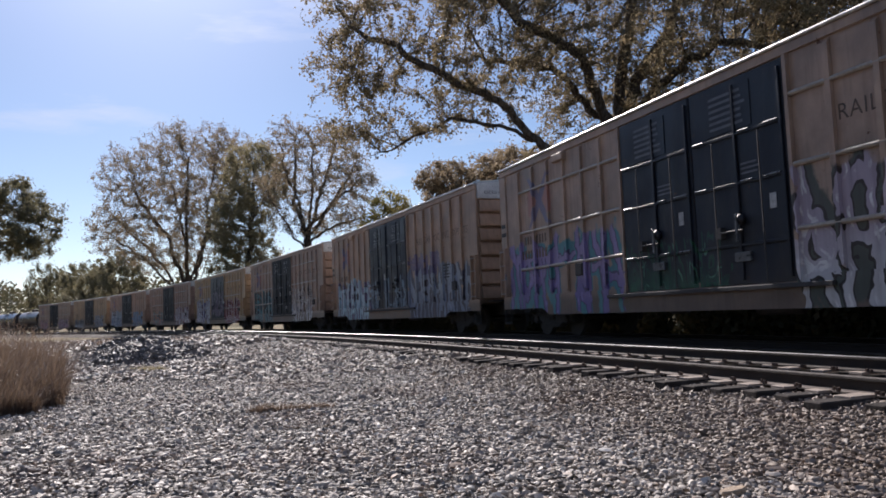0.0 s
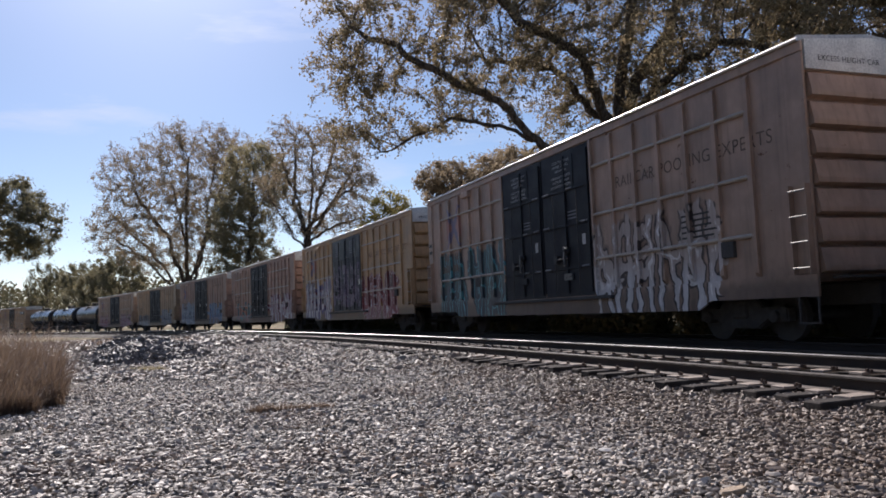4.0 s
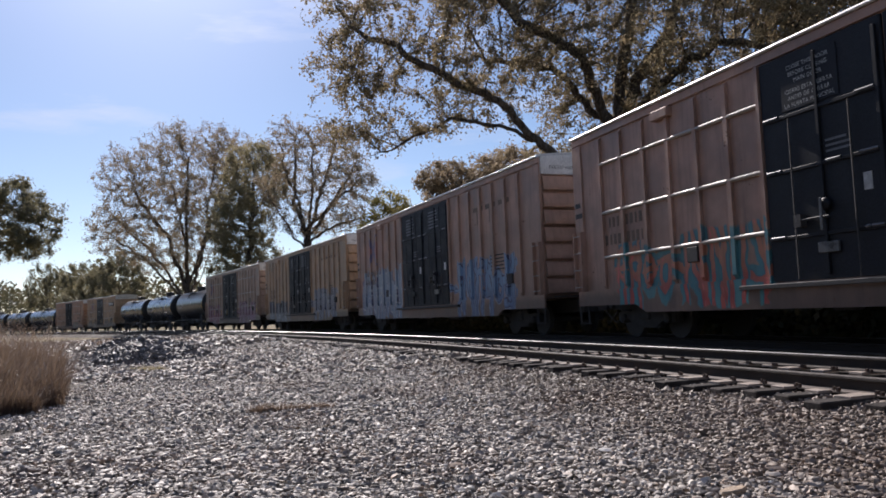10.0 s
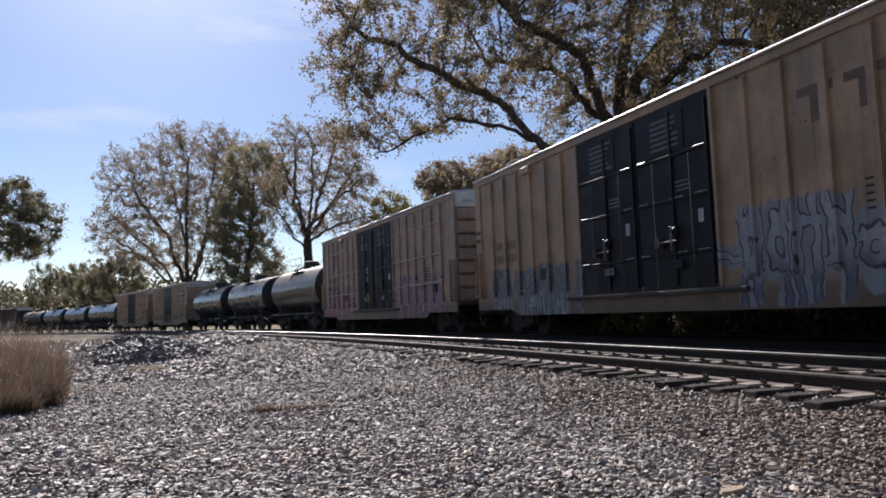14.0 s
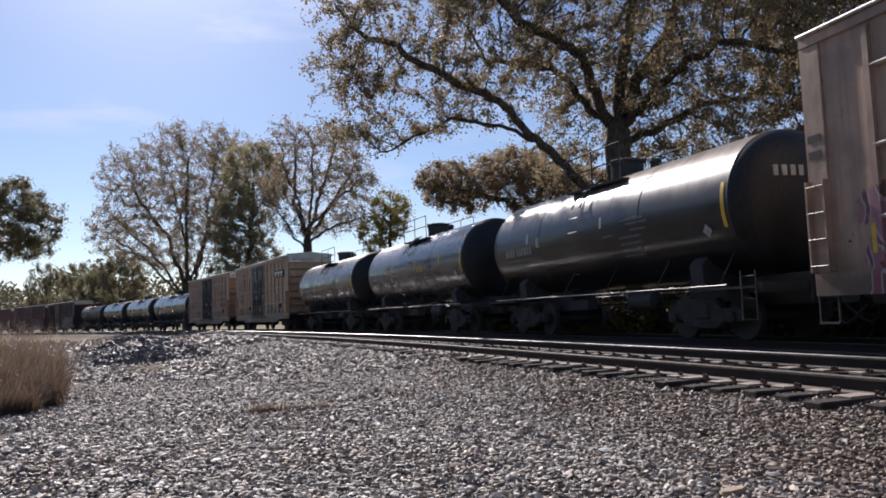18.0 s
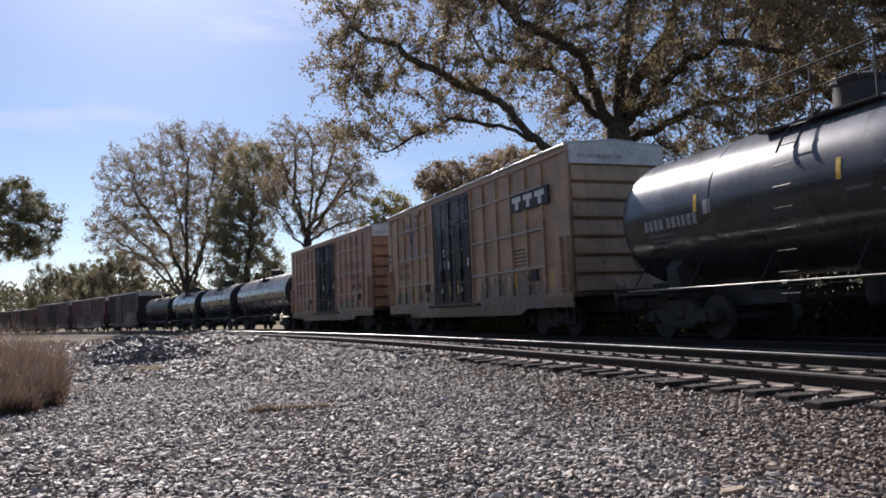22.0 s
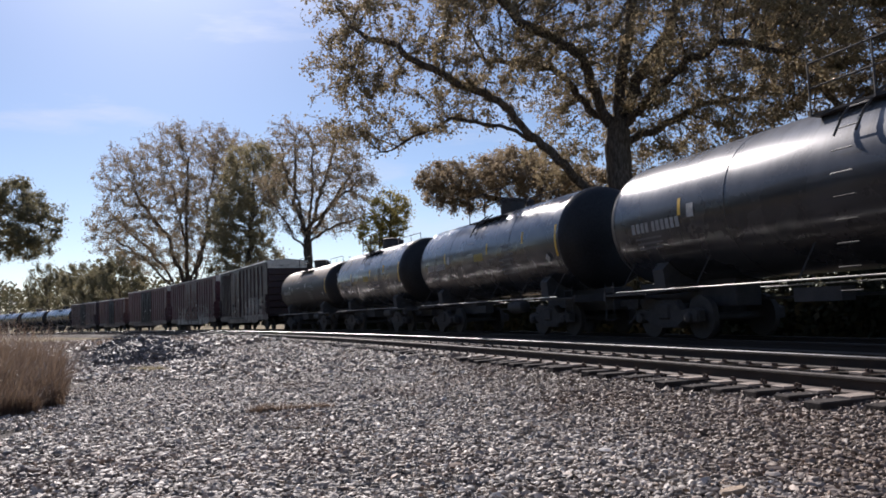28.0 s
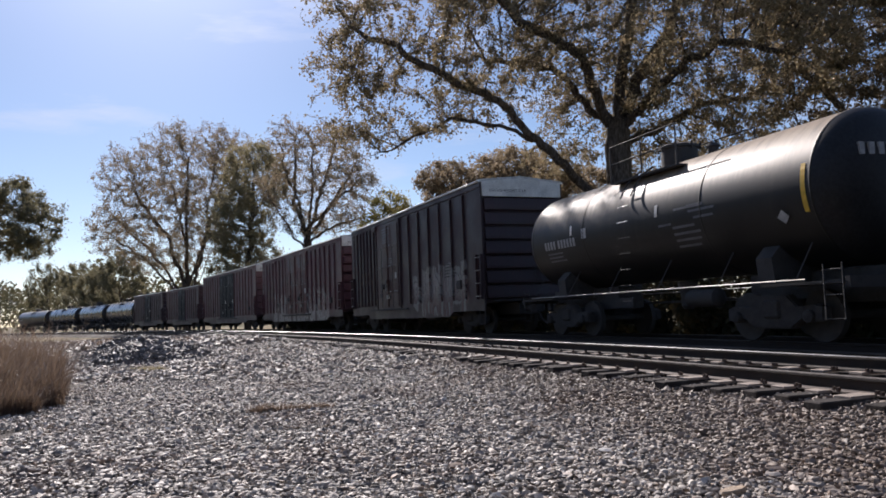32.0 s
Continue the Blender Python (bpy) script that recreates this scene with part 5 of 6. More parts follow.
def grow(base, trunk, limbs, lobes, count, step, kill, seed, gaps):
    """Grow boughs and twigs from the trunk until they fill the lobes of the crown: places and parents."""
    rng = np.random.default_rng(seed)
    nodes, parent = [], []
    for k, line in enumerate([[base] + list(trunk)] + [list(l) for l in limbs]):
        pts = limb_nodes(line, step, rng, 0.1)
        if k == 0:
            last = -1
        else:
            d = np.linalg.norm(np.array(nodes) - pts[0], axis=1)
            last = int(np.argmin(d))
            pts = limb_nodes([nodes[last]] + list(line[1 if d[last] < 1.5 else 0:]), step, rng, 0.2)[1:]
        for q in pts:
            nodes.append(q), parent.append(last)
            last = len(nodes) - 1
    # places that the twigs reach for, thick and thin in clumps
    vol = np.array([l[3] * l[4] * l[5] for l in lobes]) ** 0.85
    aims = []
    for l, share in zip(lobes, vol / vol.sum()):
        n = int(count * share * 1.7) + 8
        v = rng.normal(0, 1, (n, 3))
        v /= np.linalg.norm(v, axis=1, keepdims=True)
        v *= rng.uniform(0.12, 1, (n, 1)) ** 0.42 * rng.uniform(0.86, 1.1, (n, 1))
        p = v * np.array(l[3:]) + np.array(l[:3])
        q = p * 1.25
        clump = np.sin(q[:, 0] + 0.6 * np.sin(q[:, 2])) + np.sin(q[:, 1] * 0.9 + 1.7) + np.sin(q[:, 2] * 1.15 + 0.8 * np.sin(q[:, 0] * 0.8)) + rng.normal(0, 0.5, n)
        aims.append(p[clump > gaps][:int(count * share) + 4])
    aims = np.concatenate(aims).astype(np.float32)
    room = len(nodes) + 30000
    P = np.zeros((room, 3), np.float32)
    P[:len(nodes)] = np.array(nodes)
    par = np.full(room, -1, np.int32)
    par[:len(parent)] = parent
    born = np.zeros(room, np.int32)
    n = len(nodes)
    first = max(3, int(0.22 * n)) if not limbs else 3
    best = np.full(len(aims), 1e9, np.float32)
    near = np.zeros(len(aims), np.int32)

    def update(lo, hi):
        for k in range(lo, hi, 256):
            e = min(hi, k + 256)
            d = ((aims[:, None, :] - P[None, k:e]) ** 2).sum(2)
            j = d.argmin(1)
            dm = d[np.arange(len(aims)), j]
            better = dm < best
            best[better], near[better] = dm[better], j[better] + k
    update(first, n)
    for _ in range(90):
        live = best > kill * kill
        aims, best, near = aims[live], best[live], near[live]
        if len(aims) < 3 or n > room - 3000:
            break
        d = aims - P[near]
        d /= np.linalg.norm(d, axis=1, keepdims=True)
        pull = np.zeros((n, 3), np.float32)
        np.add.at(pull, near, d)
        src = np.unique(near)
        src = src[born[src] < 3]
        if not len(src):
            break
        g = pull[src] / (np.linalg.norm(pull[src], axis=1, keepdims=True) + 1e-6)
        back = P[src] - P[np.maximum(par[src], 0)]
        back /= np.linalg.norm(back, axis=1, keepdims=True) + 1e-6
        g = g + 0.35 * back + rng.normal(0, 0.24, g.shape) + np.array([0, 0, 0.03])
        g /= np.linalg.norm(g, axis=1, keepdims=True)
        m = len(src)
        P[n:n + m] = P[src] + g * step
        par[n:n + m] = src
        born[src] += 1
        update(n, n + m)
        n += m
    return P[:n].astype(float), par[:n]


def bark_mesh(P, par, trunk_r, twig):
    """Tapered tubes along all boughs; thickness adds up from the twigs to the trunk."""
    n = len(P)
    kids = np.bincount(par[par >= 0], minlength=n)
    tips = max(2, int((kids == 0).sum()))
    e = 1.9
    load = np.where(kids == 0, 1.0, 0.0)
    order = np.arange(n - 1, 0, -1)
    for i in order:
        load[par[i]] += load[i]
    r = np.maximum(trunk_r * (load / tips) ** (1 / e), twig * 0.7)
    main = np.full(n, -1)
    for i in order:
        p = par[i]
        if main[p] < 0 or load[i] > load[main[p]]:
            main[p] = i
    verts, faces, k0 = [], [], 0
    child = np.arange(1, n)
    child = child[par[child] >= 0]
    ax = P[child] - P[par[child]]
    way = np.zeros((n, 3))
    way[child] = ax
    go = np.where(main[child][:, None] >= 0, P[np.maximum(main[child], 0)] - P[child], ax) + ax
    for lo, hi, k in ((0, 0.022, 3), (0.022, 0.09, 5), (0.09, 9, 9)):
        s = (r[child] >= lo) & (r[child] < hi)
        c = child[s]
        if not len(c):
            continue
        p = par[c]
        top = go[s] / (np.linalg.norm(go[s], axis=1, keepdims=True) + 1e-9)
        low = np.where((main[p] == c)[:, None], way[p] + ax[s], ax[s])
        low /= np.linalg.norm(low, axis=1, keepdims=True) + 1e-9
        r0 = np.where(main[p] == c, r[p], np.minimum(r[p] * 0.9, r[c] * 1.15))
        r0 = np.where(p == 0, r0 * 1.6, r0)
        rings = []
        for at, d, rr in ((P[p], low, r0), (P[c], top, r[c])):
            u = np.cross(d, np.array([0.31, 0.95, 0.05]))
            u /= np.linalg.norm(u, axis=1, keepdims=True) + 1e-9
            w = np.cross(d, u)
            a = np.arange(k) * 2 * math.pi / k
            rings.append(at[:, None] + (u[:, None] * np.cos(a)[None, :, None] + w[:, None] * np.sin(a)[None, :, None]) * rr[:, None, None])
        v = np.concatenate(rings, 1)
        j = np.arange(k)
        f = np.stack([j, (j + 1) % k, k + (j + 1) % k, k + j], 1)[None] + (np.arange(len(c)) * 2 * k)[:, None, None] + k0
        verts.append(v.reshape(-1, 3)), faces.append(f.reshape(-1, 4))
        k0 += len(c) * 2 * k
    me = array_mesh("trunk", np.concatenate(verts), np.concatenate(faces), M_BARK)
    me.shade_smooth()
    return me, r


def build_tree(name, label, base, trunk, limbs, lobes, trunk_r, seed, leaf, leaves, leaf_size, count=2600, step=0.5, kill=0.75, twig=0.014, cloud=0.3, gaps=-0.9, category="tree"):
    """A tapered trunk with boughs and twigs that fill the crown's lobes, and many small leaves on the twigs."""
    P, par = grow(base, trunk, limbs, lobes, count, step, kill, seed, gaps)
    me, r = bark_mesh(P, par, trunk_r, twig)
    tree = thing(name, label, category)
    part("trunk", me, None, tree)
    rng = np.random.default_rng(seed + 1)
    spots = np.nonzero((r <= max(twig * 2.2, float(np.quantile(r, 0.6)))) & (np.arange(len(P)) > 4))[0]
    odds = np.exp(rng.normal(0, 0.7, len(spots)))
    pick = rng.choice(spots, leaves, p=odds / odds.sum())
    along = rng.uniform(0, 1, (leaves, 1))
    c = P[pick] * along + P[par[pick]] * (1 - along) + rng.normal(0, cloud, (leaves, 3)) * rng.uniform(0.2, 1.2, (leaves, 1))
    u = rng.normal(0, 1, (leaves, 3)) + np.array([0, 0, -0.5])
    u /= np.linalg.norm(u, axis=1, keepdims=True)
    w = np.cross(u, rng.normal(0, 1, (leaves, 3)))
    w /= np.linalg.norm(w, axis=1, keepdims=True)
    nrm = np.cross(u, w)
    sz = leaf_size * rng.uniform(0.6, 1.35, (leaves, 1))
    v = np.stack([c - u * sz, c + w * sz * 0.55 + nrm * sz * 0.2, c + u * sz, c - w * sz * 0.55 + nrm * sz * 0.2], 1).reshape(-1, 3)
    tagged(part("crown", array_mesh("crown", v, np.arange(leaves * 4).reshape(-1, 4), leaf), None, tree), kind="stuff")
    return tree


# the great oak: a leaning bole that forks low into heavy crooked limbs
OAK_LIMBS = [
    [(9.9, 44.0, 4.6), (7.9, 44.0, 7.5), (5.7, 43.0, 9.8), (3.2, 42.0, 12.0), (-0.1, 41.5, 13.6), (-4.5, 42.0, 16.5)],
    [(5.7, 43.0, 9.7), (3.5, 42.5, 10.8), (0.8, 42.5, 11.2), (-2.4, 42.5, 9.8)],
    [(9.9, 44.0, 10.8), (8.4, 44.5, 12.5), (6.7, 45.5, 14.8), (3.0, 46.5, 15.6)],
    [(10.5, 44.0, 11.0), (12.6, 45.5, 15.0), (14.4, 46.5, 18.4), (16.6, 47.0, 23.1)],
    [(11.0, 44.0, 10.6), (13.2, 42.5, 13.3), (15.2, 41.5, 14.6), (18.6, 40.5, 13.6)],
    [(9.8, 44.0, 11.4), (8.3, 43.0, 15.0), (5.0, 42.0, 16.2), (2.6, 41.0, 19.5)],
    [(11.0, 44.0, 9.6), (15.6, 46.0, 12.4), (20.3, 47.5, 13.7)]]
OAK_LOBES = [(-3.9, 43, 16.1, 4.0, 4.5, 4.2), (-4.9, 43, 12.2, 2.7, 3.5, 2.5), (2.5, 43, 15.2, 4.9, 6, 4.0), (-0.5, 43, 11.6, 2.3, 3, 1.4), (10.4, 44, 16.9, 6.0, 9, 6.3), (17.3, 43, 14.9, 5.8, 7, 4.6),
             (2.9, 44, 23.0, 6.8, 8, 5.0), (12.9, 44, 25.5, 9.0, 8, 5.5), (20.7, 44, 21.8, 5.7, 8, 6.0), (7.8, 46, 10.6, 2.0, 4, 2.0), (14.8, 45, 10.9, 4.2, 6, 2.6), (6.9, 45.5, 8.9, 2.2, 2.5, 1.6), (12.6, 45.5, 8.8, 2.6, 3, 1.7), (-2.9, 43, 10.5, 1.7, 2, 1.2), (7.6, 46.5, 12.4, 1.9, 2.5, 1.9)]
build_tree("oak_tree", "large spreading oak with crooked limbs and thin russet leaves", (10.3, 44, -0.8), [(10.2, 44, 3), (10.0, 44, 8), (10.1, 44, 12.3), (11.0, 44, 16.2), (12.0, 44, 23)], OAK_LIMBS, OAK_LOBES, 0.78, 11, M_OAK, 215000, 0.092, 13500, 0.4, 0.46, 0.016, 0.26, -0.95)
build_tree("oak_tree", "dense oak behind the tracks, shade painted into its leaves", (28.5, 48, -0.8), [(28.3, 48, 5), (28.0, 48, 12), (29, 48, 20)], [[(28.1, 48, 8), (25, 47.5, 12), (22, 47, 14.5)], [(28.2, 48, 6), (25, 47, 9), (21.5, 46, 11)]],
           [(24.9, 48, 17.1, 5.8, 7, 6.5), (30.9, 48, 21.2, 7.9, 8, 8.0), (21.8, 46, 11.2, 3.9, 4, 2.3), (29.7, 47, 10.9, 5.4, 6, 4.7)], 0.6, 23, M_OAKSHADE, 110000, 0.105, 5200, 0.45, 0.62, 0.013, 0.3, -1.1)
build_tree("oak_tree", "low broad oak with dark tan leaves behind the train", (8.2, 54.5, -0.8), [(8.0, 54.5, 4), (7.4, 54.5, 7.5)], [[(7.8, 54.5, 5), (4.6, 54.8, 8.4), (2.4, 55, 9.2), (0.4, 55, 9.6)], [(7.6, 54.5, 6), (5.5, 55, 9.6), (3.5, 55, 11)]],
           [(0.4, 55, 9.6, 2.4, 3.5, 1.8), (2.6, 55, 9.0, 2.4, 3, 1.6), (4.4, 55, 10.4, 3.5, 4, 1.8), (7.0, 54, 8.8, 2.9, 4, 2.5), (10.1, 54, 8.3, 2.7, 4, 2.3)], 0.35, 53, M_RUSSET, 46000, 0.095, 3600, 0.4, 0.48, 0.011, 0.24, -0.8)
build_tree("oak_tree", "half-bare spreading tree with fine twigs", (-12.8, 76, -0.8), [(-12.9, 76, 5), (-13.0, 76, 9), (-12.4, 76, 13), (-12.2, 76, 17.5)], [[(-13.0, 76, 8), (-13.6, 76, 11.3), (-15.3, 76, 15.8)], [(-12.9, 76, 9.4), (-9.9, 76, 12.6), (-7.1, 76, 14.4)], [(-13, 76, 7.5), (-15.5, 76, 10.5), (-17, 76, 13)], [(-12.9, 76, 8), (-10, 76, 9.6), (-7.4, 76, 10.2)], [(-12.9, 76, 9), (-11.4, 75.5, 13), (-9.8, 75, 18)], [(-13, 76, 8.5), (-14.3, 76.5, 12), (-13.9, 77, 18.5)], [(-12.8, 76, 8.6), (-10.8, 77, 11.6), (-8.4, 77.5, 16)]],
           [(-14.8, 76, 17.8, 2.2, 3.5, 2.7), (-10.8, 76, 16.8, 3.5, 4.5, 3.0), (-15.3, 76, 13.3, 2.7, 4, 3.0), (-9.6, 76, 13.1, 4.1, 5, 3.5), (-11.6, 76, 9.9, 4.9, 4, 1.6)], 0.42, 31, M_RUSSET, 25000, 0.09, 5200, 0.4, 0.5, 0.026, 0.25, -0.9)
build_tree("oak_tree", "bushy tree with olive-tan leaves down to the ground", (-22.0, 88, -0.8), [(-22, 88, 4), (-21.5, 88, 10), (-20.8, 88, 16)], [], [(-20.6, 88, 16.4, 3.9, 5, 4.7), (-22.6, 88, 11.3, 4.1, 5, 4.7), (-21.7, 88, 6.2, 4.7, 5, 4.0)], 0.4, 37, M_OLIVE, 46000, 0.12, 2600, 0.6, 0.8, 0.015, 0.42, -1.4)
build_tree("oak_tree", "tall many-stemmed tree thinly covered with tan leaves", (-34.1, 104.6, -0.8), [(-34.0, 104.6, 3.2), (-34.0, 104.6, 13.7), (-33.5, 104.6, 22.7)], [[(-34.1, 104.6, 3.2), (-36.3, 104.6, 12.2), (-41.0, 103.6, 19.0)], [(-34.0, 104.6, 3.7), (-30.6, 103.6, 13.3), (-27.9, 103.6, 21.5)], [(-34.1, 104.6, 3.2), (-38.6, 104.6, 8.5), (-43.3, 103.6, 12.4)], [(-34.1, 104.6, 4), (-34.0, 104, 12), (-35.5, 103.5, 20)], [(-34.1, 104.6, 3.6), (-38.0, 104, 9.5), (-42.0, 103.5, 14)], [(-34, 104.6, 4.2), (-30.5, 104, 10), (-27, 104, 15)], [(-34, 104.6, 5), (-31.5, 105, 13), (-30.5, 105.5, 22)]],
           [(-33.5, 104.6, 21.2, 7.8, 8.7, 6.3), (-27.7, 103.6, 22.7, 3.4, 5.5, 4.5), (-41.4, 103.6, 19.1, 4.0, 6.5, 5.6), (-43.3, 103.6, 13.1, 3.7, 6.5, 3.7), (-36.2, 104.6, 14.4, 8.6, 8.7, 6.0), (-36.6, 104.6, 9.6, 6.3, 6.5, 2.9)], 0.55, 41, M_RUSSET, 74000, 0.105, 8500, 0.5, 0.62, 0.03, 0.32, -1.0)
build_tree("oak_tree", "dark green tree at the edge of the yard", (-51.5, 82, -0.8), [(-51.5, 82, 5), (-50.5, 82, 9), (-48.5, 82, 13)], [], [(-45.5, 82, 14.0, 3.5, 5, 3.2), (-42.4, 82, 11.8, 2.5, 4, 2.9), (-45.5, 82, 9.5, 4.4, 5, 2.0), (-50.2, 82, 13.0, 4.7, 6, 5.3)], 0.4, 47, M_DUSK, 52000, 0.12, 2200, 0.55, 0.75, 0.015, 0.35, -0.8)
for x, y, z, a, c, k in ((-53.5, 131, 8.2, 4.2, 5.4, 61), (-68.5, 150, 8.2, 4.8, 5.4, 62), (-86, 172, 9.0, 5.5, 6.0, 63), (-60.5, 138, 6.6, 3.8, 4.2, 64)):
    build_tree("shrub_tree", "low dark round tree at the wood's edge", (x, y, -0.8), [(x, y, 2), (x, y, 4.5)], [], [(x, y, z, a, 3.4, c)], 0.2, k, M_DUSK, 16000, 0.14, 700, 0.6, 0.8, 0.016, 0.35, -1.5)
build_tree("shrub_tree", "slender yellow-green young tree behind the train", (-4.4, 66, -0.8), [(-4.4, 66, 4), (-4.3, 66, 9)], [], [(-4.3, 66, 9.0, 1.9, 2, 2.4), (-5.8, 66, 7.6, 1.5, 2, 1.6)], 0.16, 59, M_GOLD, 6000, 0.11, 600, 0.45, 0.6, 0.013, 0.3, -1.2)


# unseen trees closing the yard, added to darken tank reflections and cut sky fill
for k, (x, y, h) in enumerate(((-42, 52, 17), (-45, 40, 19), (-46, 29, 16), (-44, 17, 18), (-42, 5, 20), (-38, -8, 17), (-30, -20, 19), (-19, -28, 18), (-6, -33, 20), (8, -34, 18))):
    build_tree("oak_tree", "unseen broad tree added round the yard to darken reflections", (x, y, -0.8), [(x, y, 3), (x, y, h * 0.65)], [], [(x, y, h * 0.58, 5.8, 5.5, h * 0.42), (x + 1, y + 2, h * 0.3, 5.0, 4.5, h * 0.28)], 0.4, 70 + k, M_DUSK, 6500, 0.46, 260, 0.9, 1.2, 0.02, 0.6, -1.6)

GAP_A, GAP_B = (-25.4, -23.0), (-15.3, -13.9)   # breaks in the undergrowth where sunlit ground shows


def build_brush():
    """Undergrowth along the far side of the line, near-black to carry its deep shade."""
    rng = np.random.default_rng(29)
    n = 85000
    s = rng.uniform(-70, 40, n)
    tall = 3.0 + 0.8 * np.sin(s * 0.9) + 0.5 * np.sin(s * 2.3 + 1)
    z = -0.6 + tall * rng.uniform(0, 1, n) ** 1.3
    off = -7.5 - rng.uniform(0, 3.5, n)
    open_low = (((s > GAP_A[0]) & (s < GAP_A[1])) | ((s > GAP_B[0]) & (s < GAP_B[1]))) & (z < 0.45)
    s, z, off, n = s[~open_low], z[~open_low], off[~open_low], int((~open_low).sum())
    # a close tangle near the ground, added to shut out the sunlit ground behind
    k = 70000
    s2, z2, off2 = rng.uniform(-70, 40, k), -0.6 + 1.5 * rng.uniform(0, 1, k), -6.6 - rng.uniform(0, 1.2, k)
    shut = ~(((s2 > GAP_A[0]) & (s2 < GAP_A[1])) | ((s2 > GAP_B[0]) & (s2 < GAP_B[1])))
    s, z, off = np.concatenate([s, s2[shut]]), np.concatenate([z, z2[shut]]), np.concatenate([off, off2[shut]])
    n = len(s)
    h = np.interp(s, LINE_S, LINE_H)
    c = np.column_stack([np.interp(s, LINE_S, LINE_X) + np.sin(h) * off, np.interp(s, LINE_S, LINE_Y) - np.cos(h) * off, z])
    u = rng.normal(0, 1, (n, 3))
    u /= np.linalg.norm(u, axis=1, keepdims=True)
    w = np.cross(u, rng.normal(0, 1, (n, 3)))
    w /= np.linalg.norm(w, axis=1, keepdims=True)
    sz = rng.uniform(0.07, 0.18, (n, 1))
    v = np.stack([c - u * sz, c + w * sz * 0.6, c + u * sz, c - w * sz * 0.6], 1).reshape(-1, 3)
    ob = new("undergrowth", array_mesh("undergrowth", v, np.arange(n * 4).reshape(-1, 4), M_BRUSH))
    tagged(ob, "tangled undergrowth along the far side of the line, deep shade put into its colour", "undergrowth", kind="stuff")


build_brush()


def build_far_woods():
    """A low belt of woodland along the horizon, one mass of small clumps."""
    rng = np.random.default_rng(17)
    n = 120000
    a = np.concatenate([rng.uniform(radians(48), radians(165), 95000), rng.uniform(radians(165), radians(408), n - 95000)])
    r = rng.uniform(215, 330, n)
    ridge = 14.0 + 2.5 * np.sin(a * 23) + 1.8 * np.sin(a * 57 + 1) + 1.2 * np.sin(a * 131)
    z = -0.6 + ridge * np.sqrt(rng.uniform(0, 1, n))
    c = np.column_stack([np.cos(a) * r, np.sin(a) * r, z])
    u = rng.normal(0, 1, (n, 3))
    u /= np.linalg.norm(u, axis=1, keepdims=True)
    w = np.cross(u, rng.normal(0, 1, (n, 3)))
    w /= np.linalg.norm(w, axis=1, keepdims=True)
    sz = rng.uniform(0.34, 0.7, (n, 1))
    v = np.stack([c - u * sz, c + w * sz * 0.6, c + u * sz, c - w * sz * 0.6], 1).reshape(-1, 3)
    ob = new("far_woods", array_mesh("far_woods", v, np.arange(n * 4).reshape(-1, 4), M_PINE))
    tagged(ob, "dark green belt of distant woodland", "woods", kind="stuff")


build_far_woods()


# ---- grass ----
def blades(rng, pts, height, lean, width):
    n = len(pts)
    a = rng.uniform(0, 6.283, n)
    h = height * rng.uniform(0.35, 1.0, n) * (1 + 0.25 * rng.normal(0, 1, n).clip(-1, 1.6))
    d = np.stack([np.cos(a), np.sin(a), np.zeros(n)], 1)
    side = np.stack([-np.sin(a), np.cos(a), np.zeros(n)], 1) * width
    l = (rng.uniform(0.1, 1, n) * lean * h)[:, None]
    up = np.array([0, 0, 1.0])
    mid = pts + d * l * 0.35 + up * (h * 0.6)[:, None]
    tip = pts + d * l + up * (h * (1 - 0.2 * rng.uniform(0, 1, n)))[:, None]
    v = np.stack([pts - side, pts + side, mid + side * 0.7, mid - side * 0.7, tip + side * 0.25, tip - side * 0.25], 1).reshape(-1, 3)
    f = np.array([(0, 1, 2, 3), (3, 2, 4, 5)])[None] + (np.arange(n) * 6)[:, None, None]
    return v, f.reshape(-1, 4)


def grass_patch(name, label, centre, rx, ry, count, height, lean, width, seed, material, base=-0.5, category="grass"):
    rng = np.random.default_rng(seed)
    a, r = rng.uniform(0, 6.283, count), np.sqrt(rng.uniform(0, 1, count))
    k = 1 + 0.15 * np.sin(3 * a + seed) + 0.1 * np.sin(5 * a)
    pts = np.column_stack([centre[0] + np.cos(a) * rx * r * k, centre[1] + np.sin(a) * ry * r * k, np.full(count, base)])
    v, f = blades(rng, pts, height, lean, width)
    ob = new(name, array_mesh(name, v, f, material))
    return tagged(ob, label, category, kind="stuff")


for x, y, w, n, h, k in ((-6.2, 10.95, 0.45, 4000, 0.5, 14), (-6.75, 11.45, 0.65, 5500, 0.66, 13), (-7.0, 12.2, 0.85, 6500, 0.8, 1), (-7.9, 12.6, 1.1, 7500, 0.95, 2), (-8.6, 13.9, 1.3, 6000, 1.2, 3), (-7.9, 14.2, 1.1, 5000, 1.12, 4), (-9.6, 15.6, 1.6, 6000, 1.2, 8), (-11.2, 17.6, 1.8, 5000, 1.15, 9)):
    grass_patch("tall_grass", "thick clump of tall dry russet grass on the yard", (x, y), w, w * 0.9, n, h, 1.0, 0.0045, k, M_STRAW)
for x, y, w, n, h, k in ((-2.35, 10.3, 0.22, 600, 0.13, 5), (-2.0, 10.5, 0.24, 450, 0.09, 11), (-1.72, 10.68, 0.18, 260, 0.07, 12)):
    grass_patch("grass_tuft", "small tuft of dry grass in the gravel", (x, y), w, w * 0.55, n, h, 1.4, 0.004, k, M_STRAW, -0.44)
grass_patch("grass_tuft", "small tuft of green weeds in the gravel", (-7.75, 20.6), 0.5, 0.3, 500, 0.14, 0.8, 0.005, 6, M_OLIVE, -0.44)
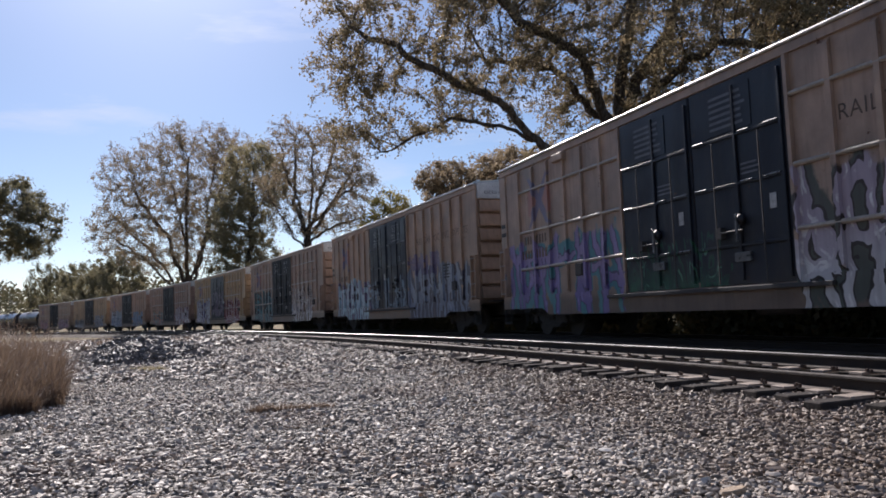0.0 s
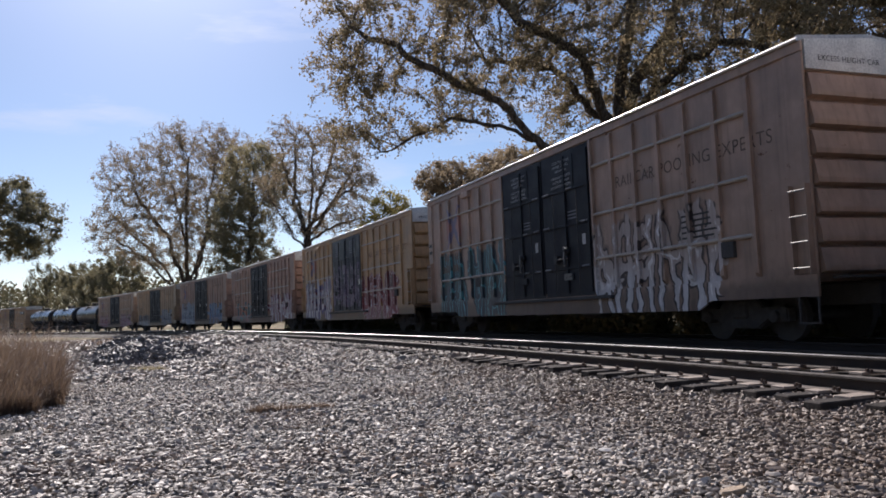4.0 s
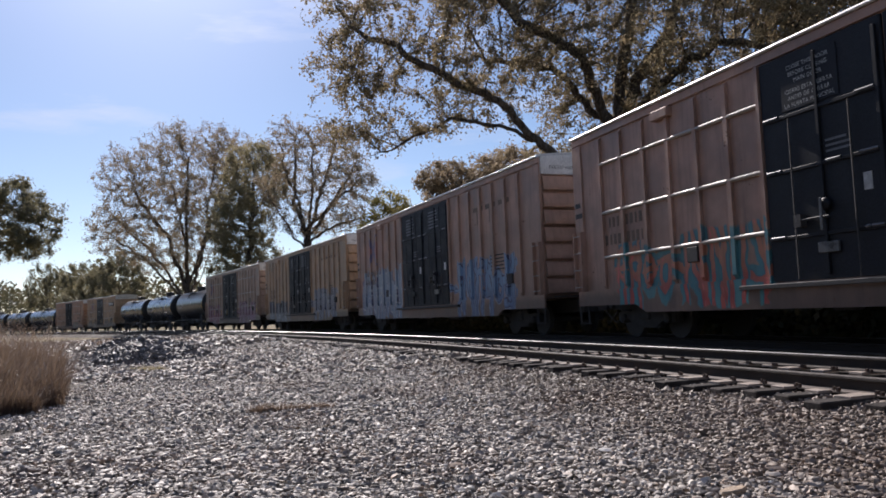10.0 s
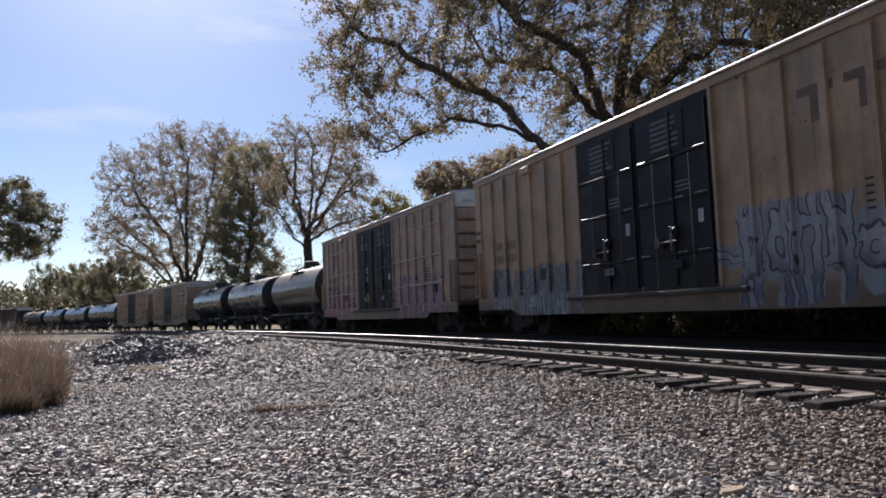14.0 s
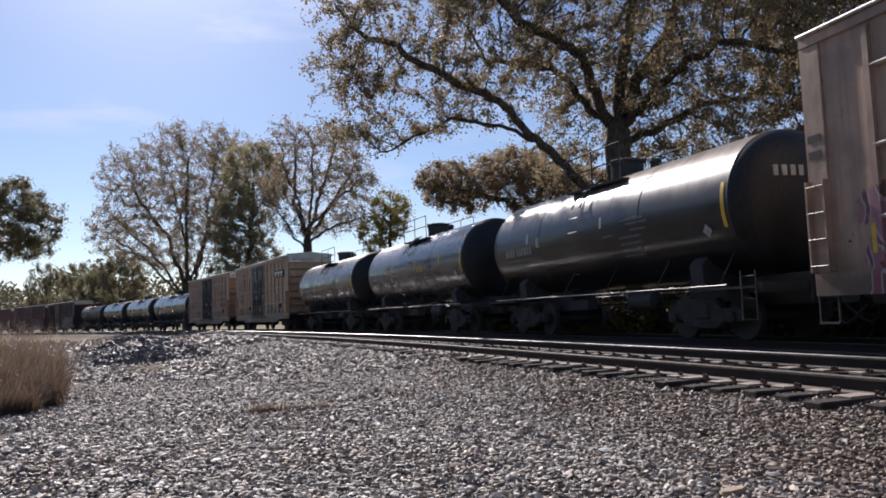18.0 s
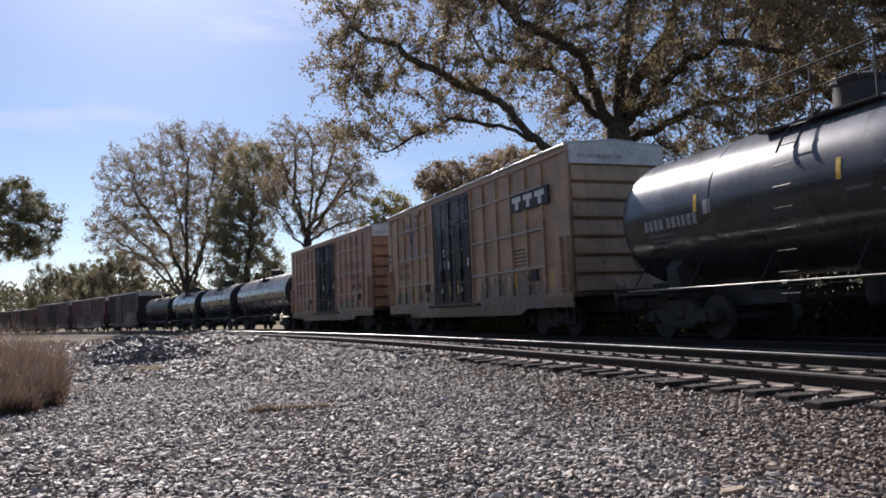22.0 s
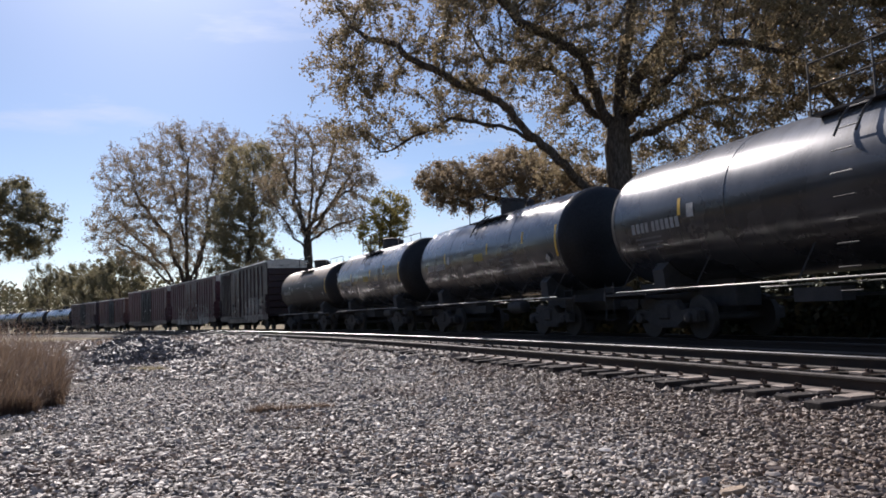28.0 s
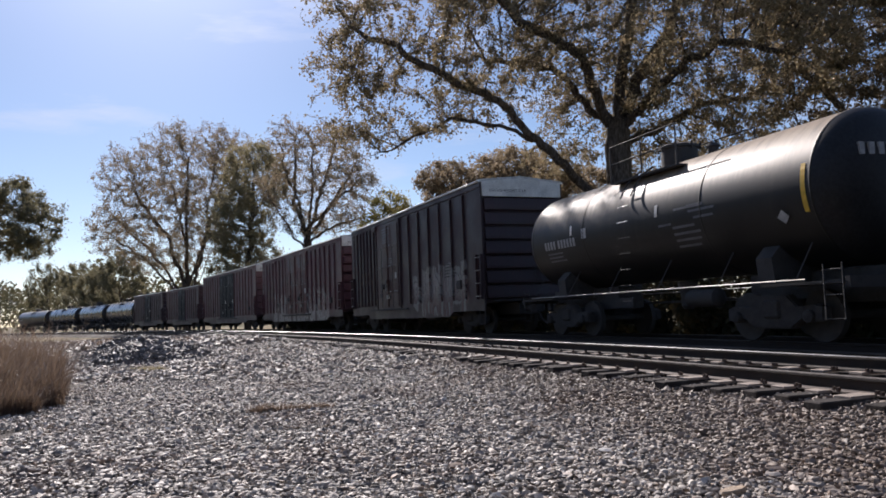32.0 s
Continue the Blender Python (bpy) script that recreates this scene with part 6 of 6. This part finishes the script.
grass_patch("dry_grass", "band of dry tan grass behind the gravel heap", (-26, 50), 12, 9, 9000, 0.5, 0.6, 0.012, 7, M_STRAW, -0.6)

def build_flat_rock():
    g = Geo()
    top = [(-0.13, -0.05), (-0.05, -0.09), (0.08, -0.08), (0.14, -0.02), (0.1, 0.06), (-0.02, 0.09), (-0.11, 0.06)]
    n = len(top)
    for z, k in ((-0.05, 0.8), (0.02, 1.0), (0.035, 0.9)):
        g.v += [(1.73 + x * k * 0.62, 5.0 + y * k * 0.62, -0.425 + z * 0.7 + 0.1 * x) for x, y in top]
    g.f += [tuple(range(n - 1, -1, -1)), tuple(range(2 * n, 3 * n))]
    for k in range(2):
        g.f += [(k * n + i, k * n + (i + 1) % n, k * n + n + (i + 1) % n, k * n + n + i) for i in range(n)]
    rock = tagged(new("flat_rock", g.mesh("flat_rock", M_TANROCK)), "flat tan slab of rock lying on the gravel", "rock")


build_flat_rock()
build_mound()
build_stones()


# ---- ties of the siding, one by one where the yard comes near ----
def tie_mesh():
    g = Geo()
    g.box(-0.114, 0.114, -1.38, 1.38, -0.39, -0.203, 0.012)
    return g.mesh("tie", M_TIE)


def plate_mesh():
    g = Geo()
    g.box(-0.105, 0.105, -0.26, 0.19, -0.204, -0.172, 0.004)
    return g.mesh("tie_plate", M_PLATE)


def build_ties():
    rng = random.Random(21)
    tie, plate = tie_mesh(), plate_mesh()
    s = -46.0
    while s < 20:
        p = on_line(s, SIDING)
        m = pose(p.x, p.y, rng.uniform(-0.006, 0.004), 0, 0, math.degrees(heading(s)) + rng.uniform(-3, 3)) @ pose(0, rng.uniform(-0.12, 0.12), 0, rng.uniform(-0.6, 0.6))
        t = part("tie", tie, None, siding, at=m)
        for side in (1, -1):
            part("tie_plate", plate, None, t, at=pose(0, -side * GAUGE, -0.004 if side > 0 else CANT, 0, 0, 0 if side > 0 else 180))
        s += 0.53 + rng.uniform(-0.03, 0.03)
    # spikes, and the ties further off and under the train, each lot in one
    sp, far = Geo(), Geo()
    for centre, lo, hi, lift in ((SIDING, -540, -46, 0), (SIDING, 20, 318, 0), (0.0, -540, 318, 0)):
        s = lo
        while s < hi:
            h = heading(s)
            c = Geo().box(-0.114, 0.114, -1.3, 1.3, -0.37, -0.187)
            p = on_line(s, centre)
            n = len(far.v)
            ca, sa = math.cos(h), math.sin(h)
            far.v += [(p.x + x * ca - y * sa, p.y + x * sa + y * ca, z) for x, y, z in c.v]
            far.f += [tuple(i + n for i in f) for f in c.f]
            s += 0.53
    tagged(part("far_ties", far, M_TIE, main_line), kind="stuff")
    s = -46.0
    while s < 20:
        h, p = heading(s), on_line(s, SIDING)
        ca, sa = math.cos(h), math.sin(h)
        for yy, lift in ((-GAUGE, 0), (GAUGE, CANT)):
            for dx, dy in ((-0.055, -0.1), (0.055, 0.1), (0.05, -0.15)):
                c = Geo().box(dx - 0.015, dx + 0.015, yy + dy - 0.017, yy + dy + 0.017, -0.175 + lift, -0.135 + lift)
                n = len(sp.v)
                sp.v += [(p.x + x * ca - y * sa, p.y + x * sa + y * ca, z) for x, y, z in c.v]
                sp.f += [tuple(i + n for i in f) for f in c.f]
        s += 0.53
    tagged(part("spikes", sp, M_SPIKE, siding), kind="stuff")


build_ties()


# ---- movement ----
def car_pose(u, tc, t):
    a, b = on_line(u + SPEED * t + tc), on_line(u + SPEED * t - tc)
    c, d = (a + b) / 2, a - b
    return pose(c.x, c.y, 0, 0, 0, math.degrees(math.atan2(d.y, d.x)))


def motions():
    for car, u, tc in TRAIN:
        walk(car, [(float(t), car_pose(u, tc, t)) for t in range(33)])
    for ws, dx in WHEELSETS:
        walk(ws, [(i / 15, pose(dx, 0, WHEEL_R, 0, math.degrees(SPEED * i / 15 / WHEEL_R) % 360, 0)) for i in range(481)])


motions()
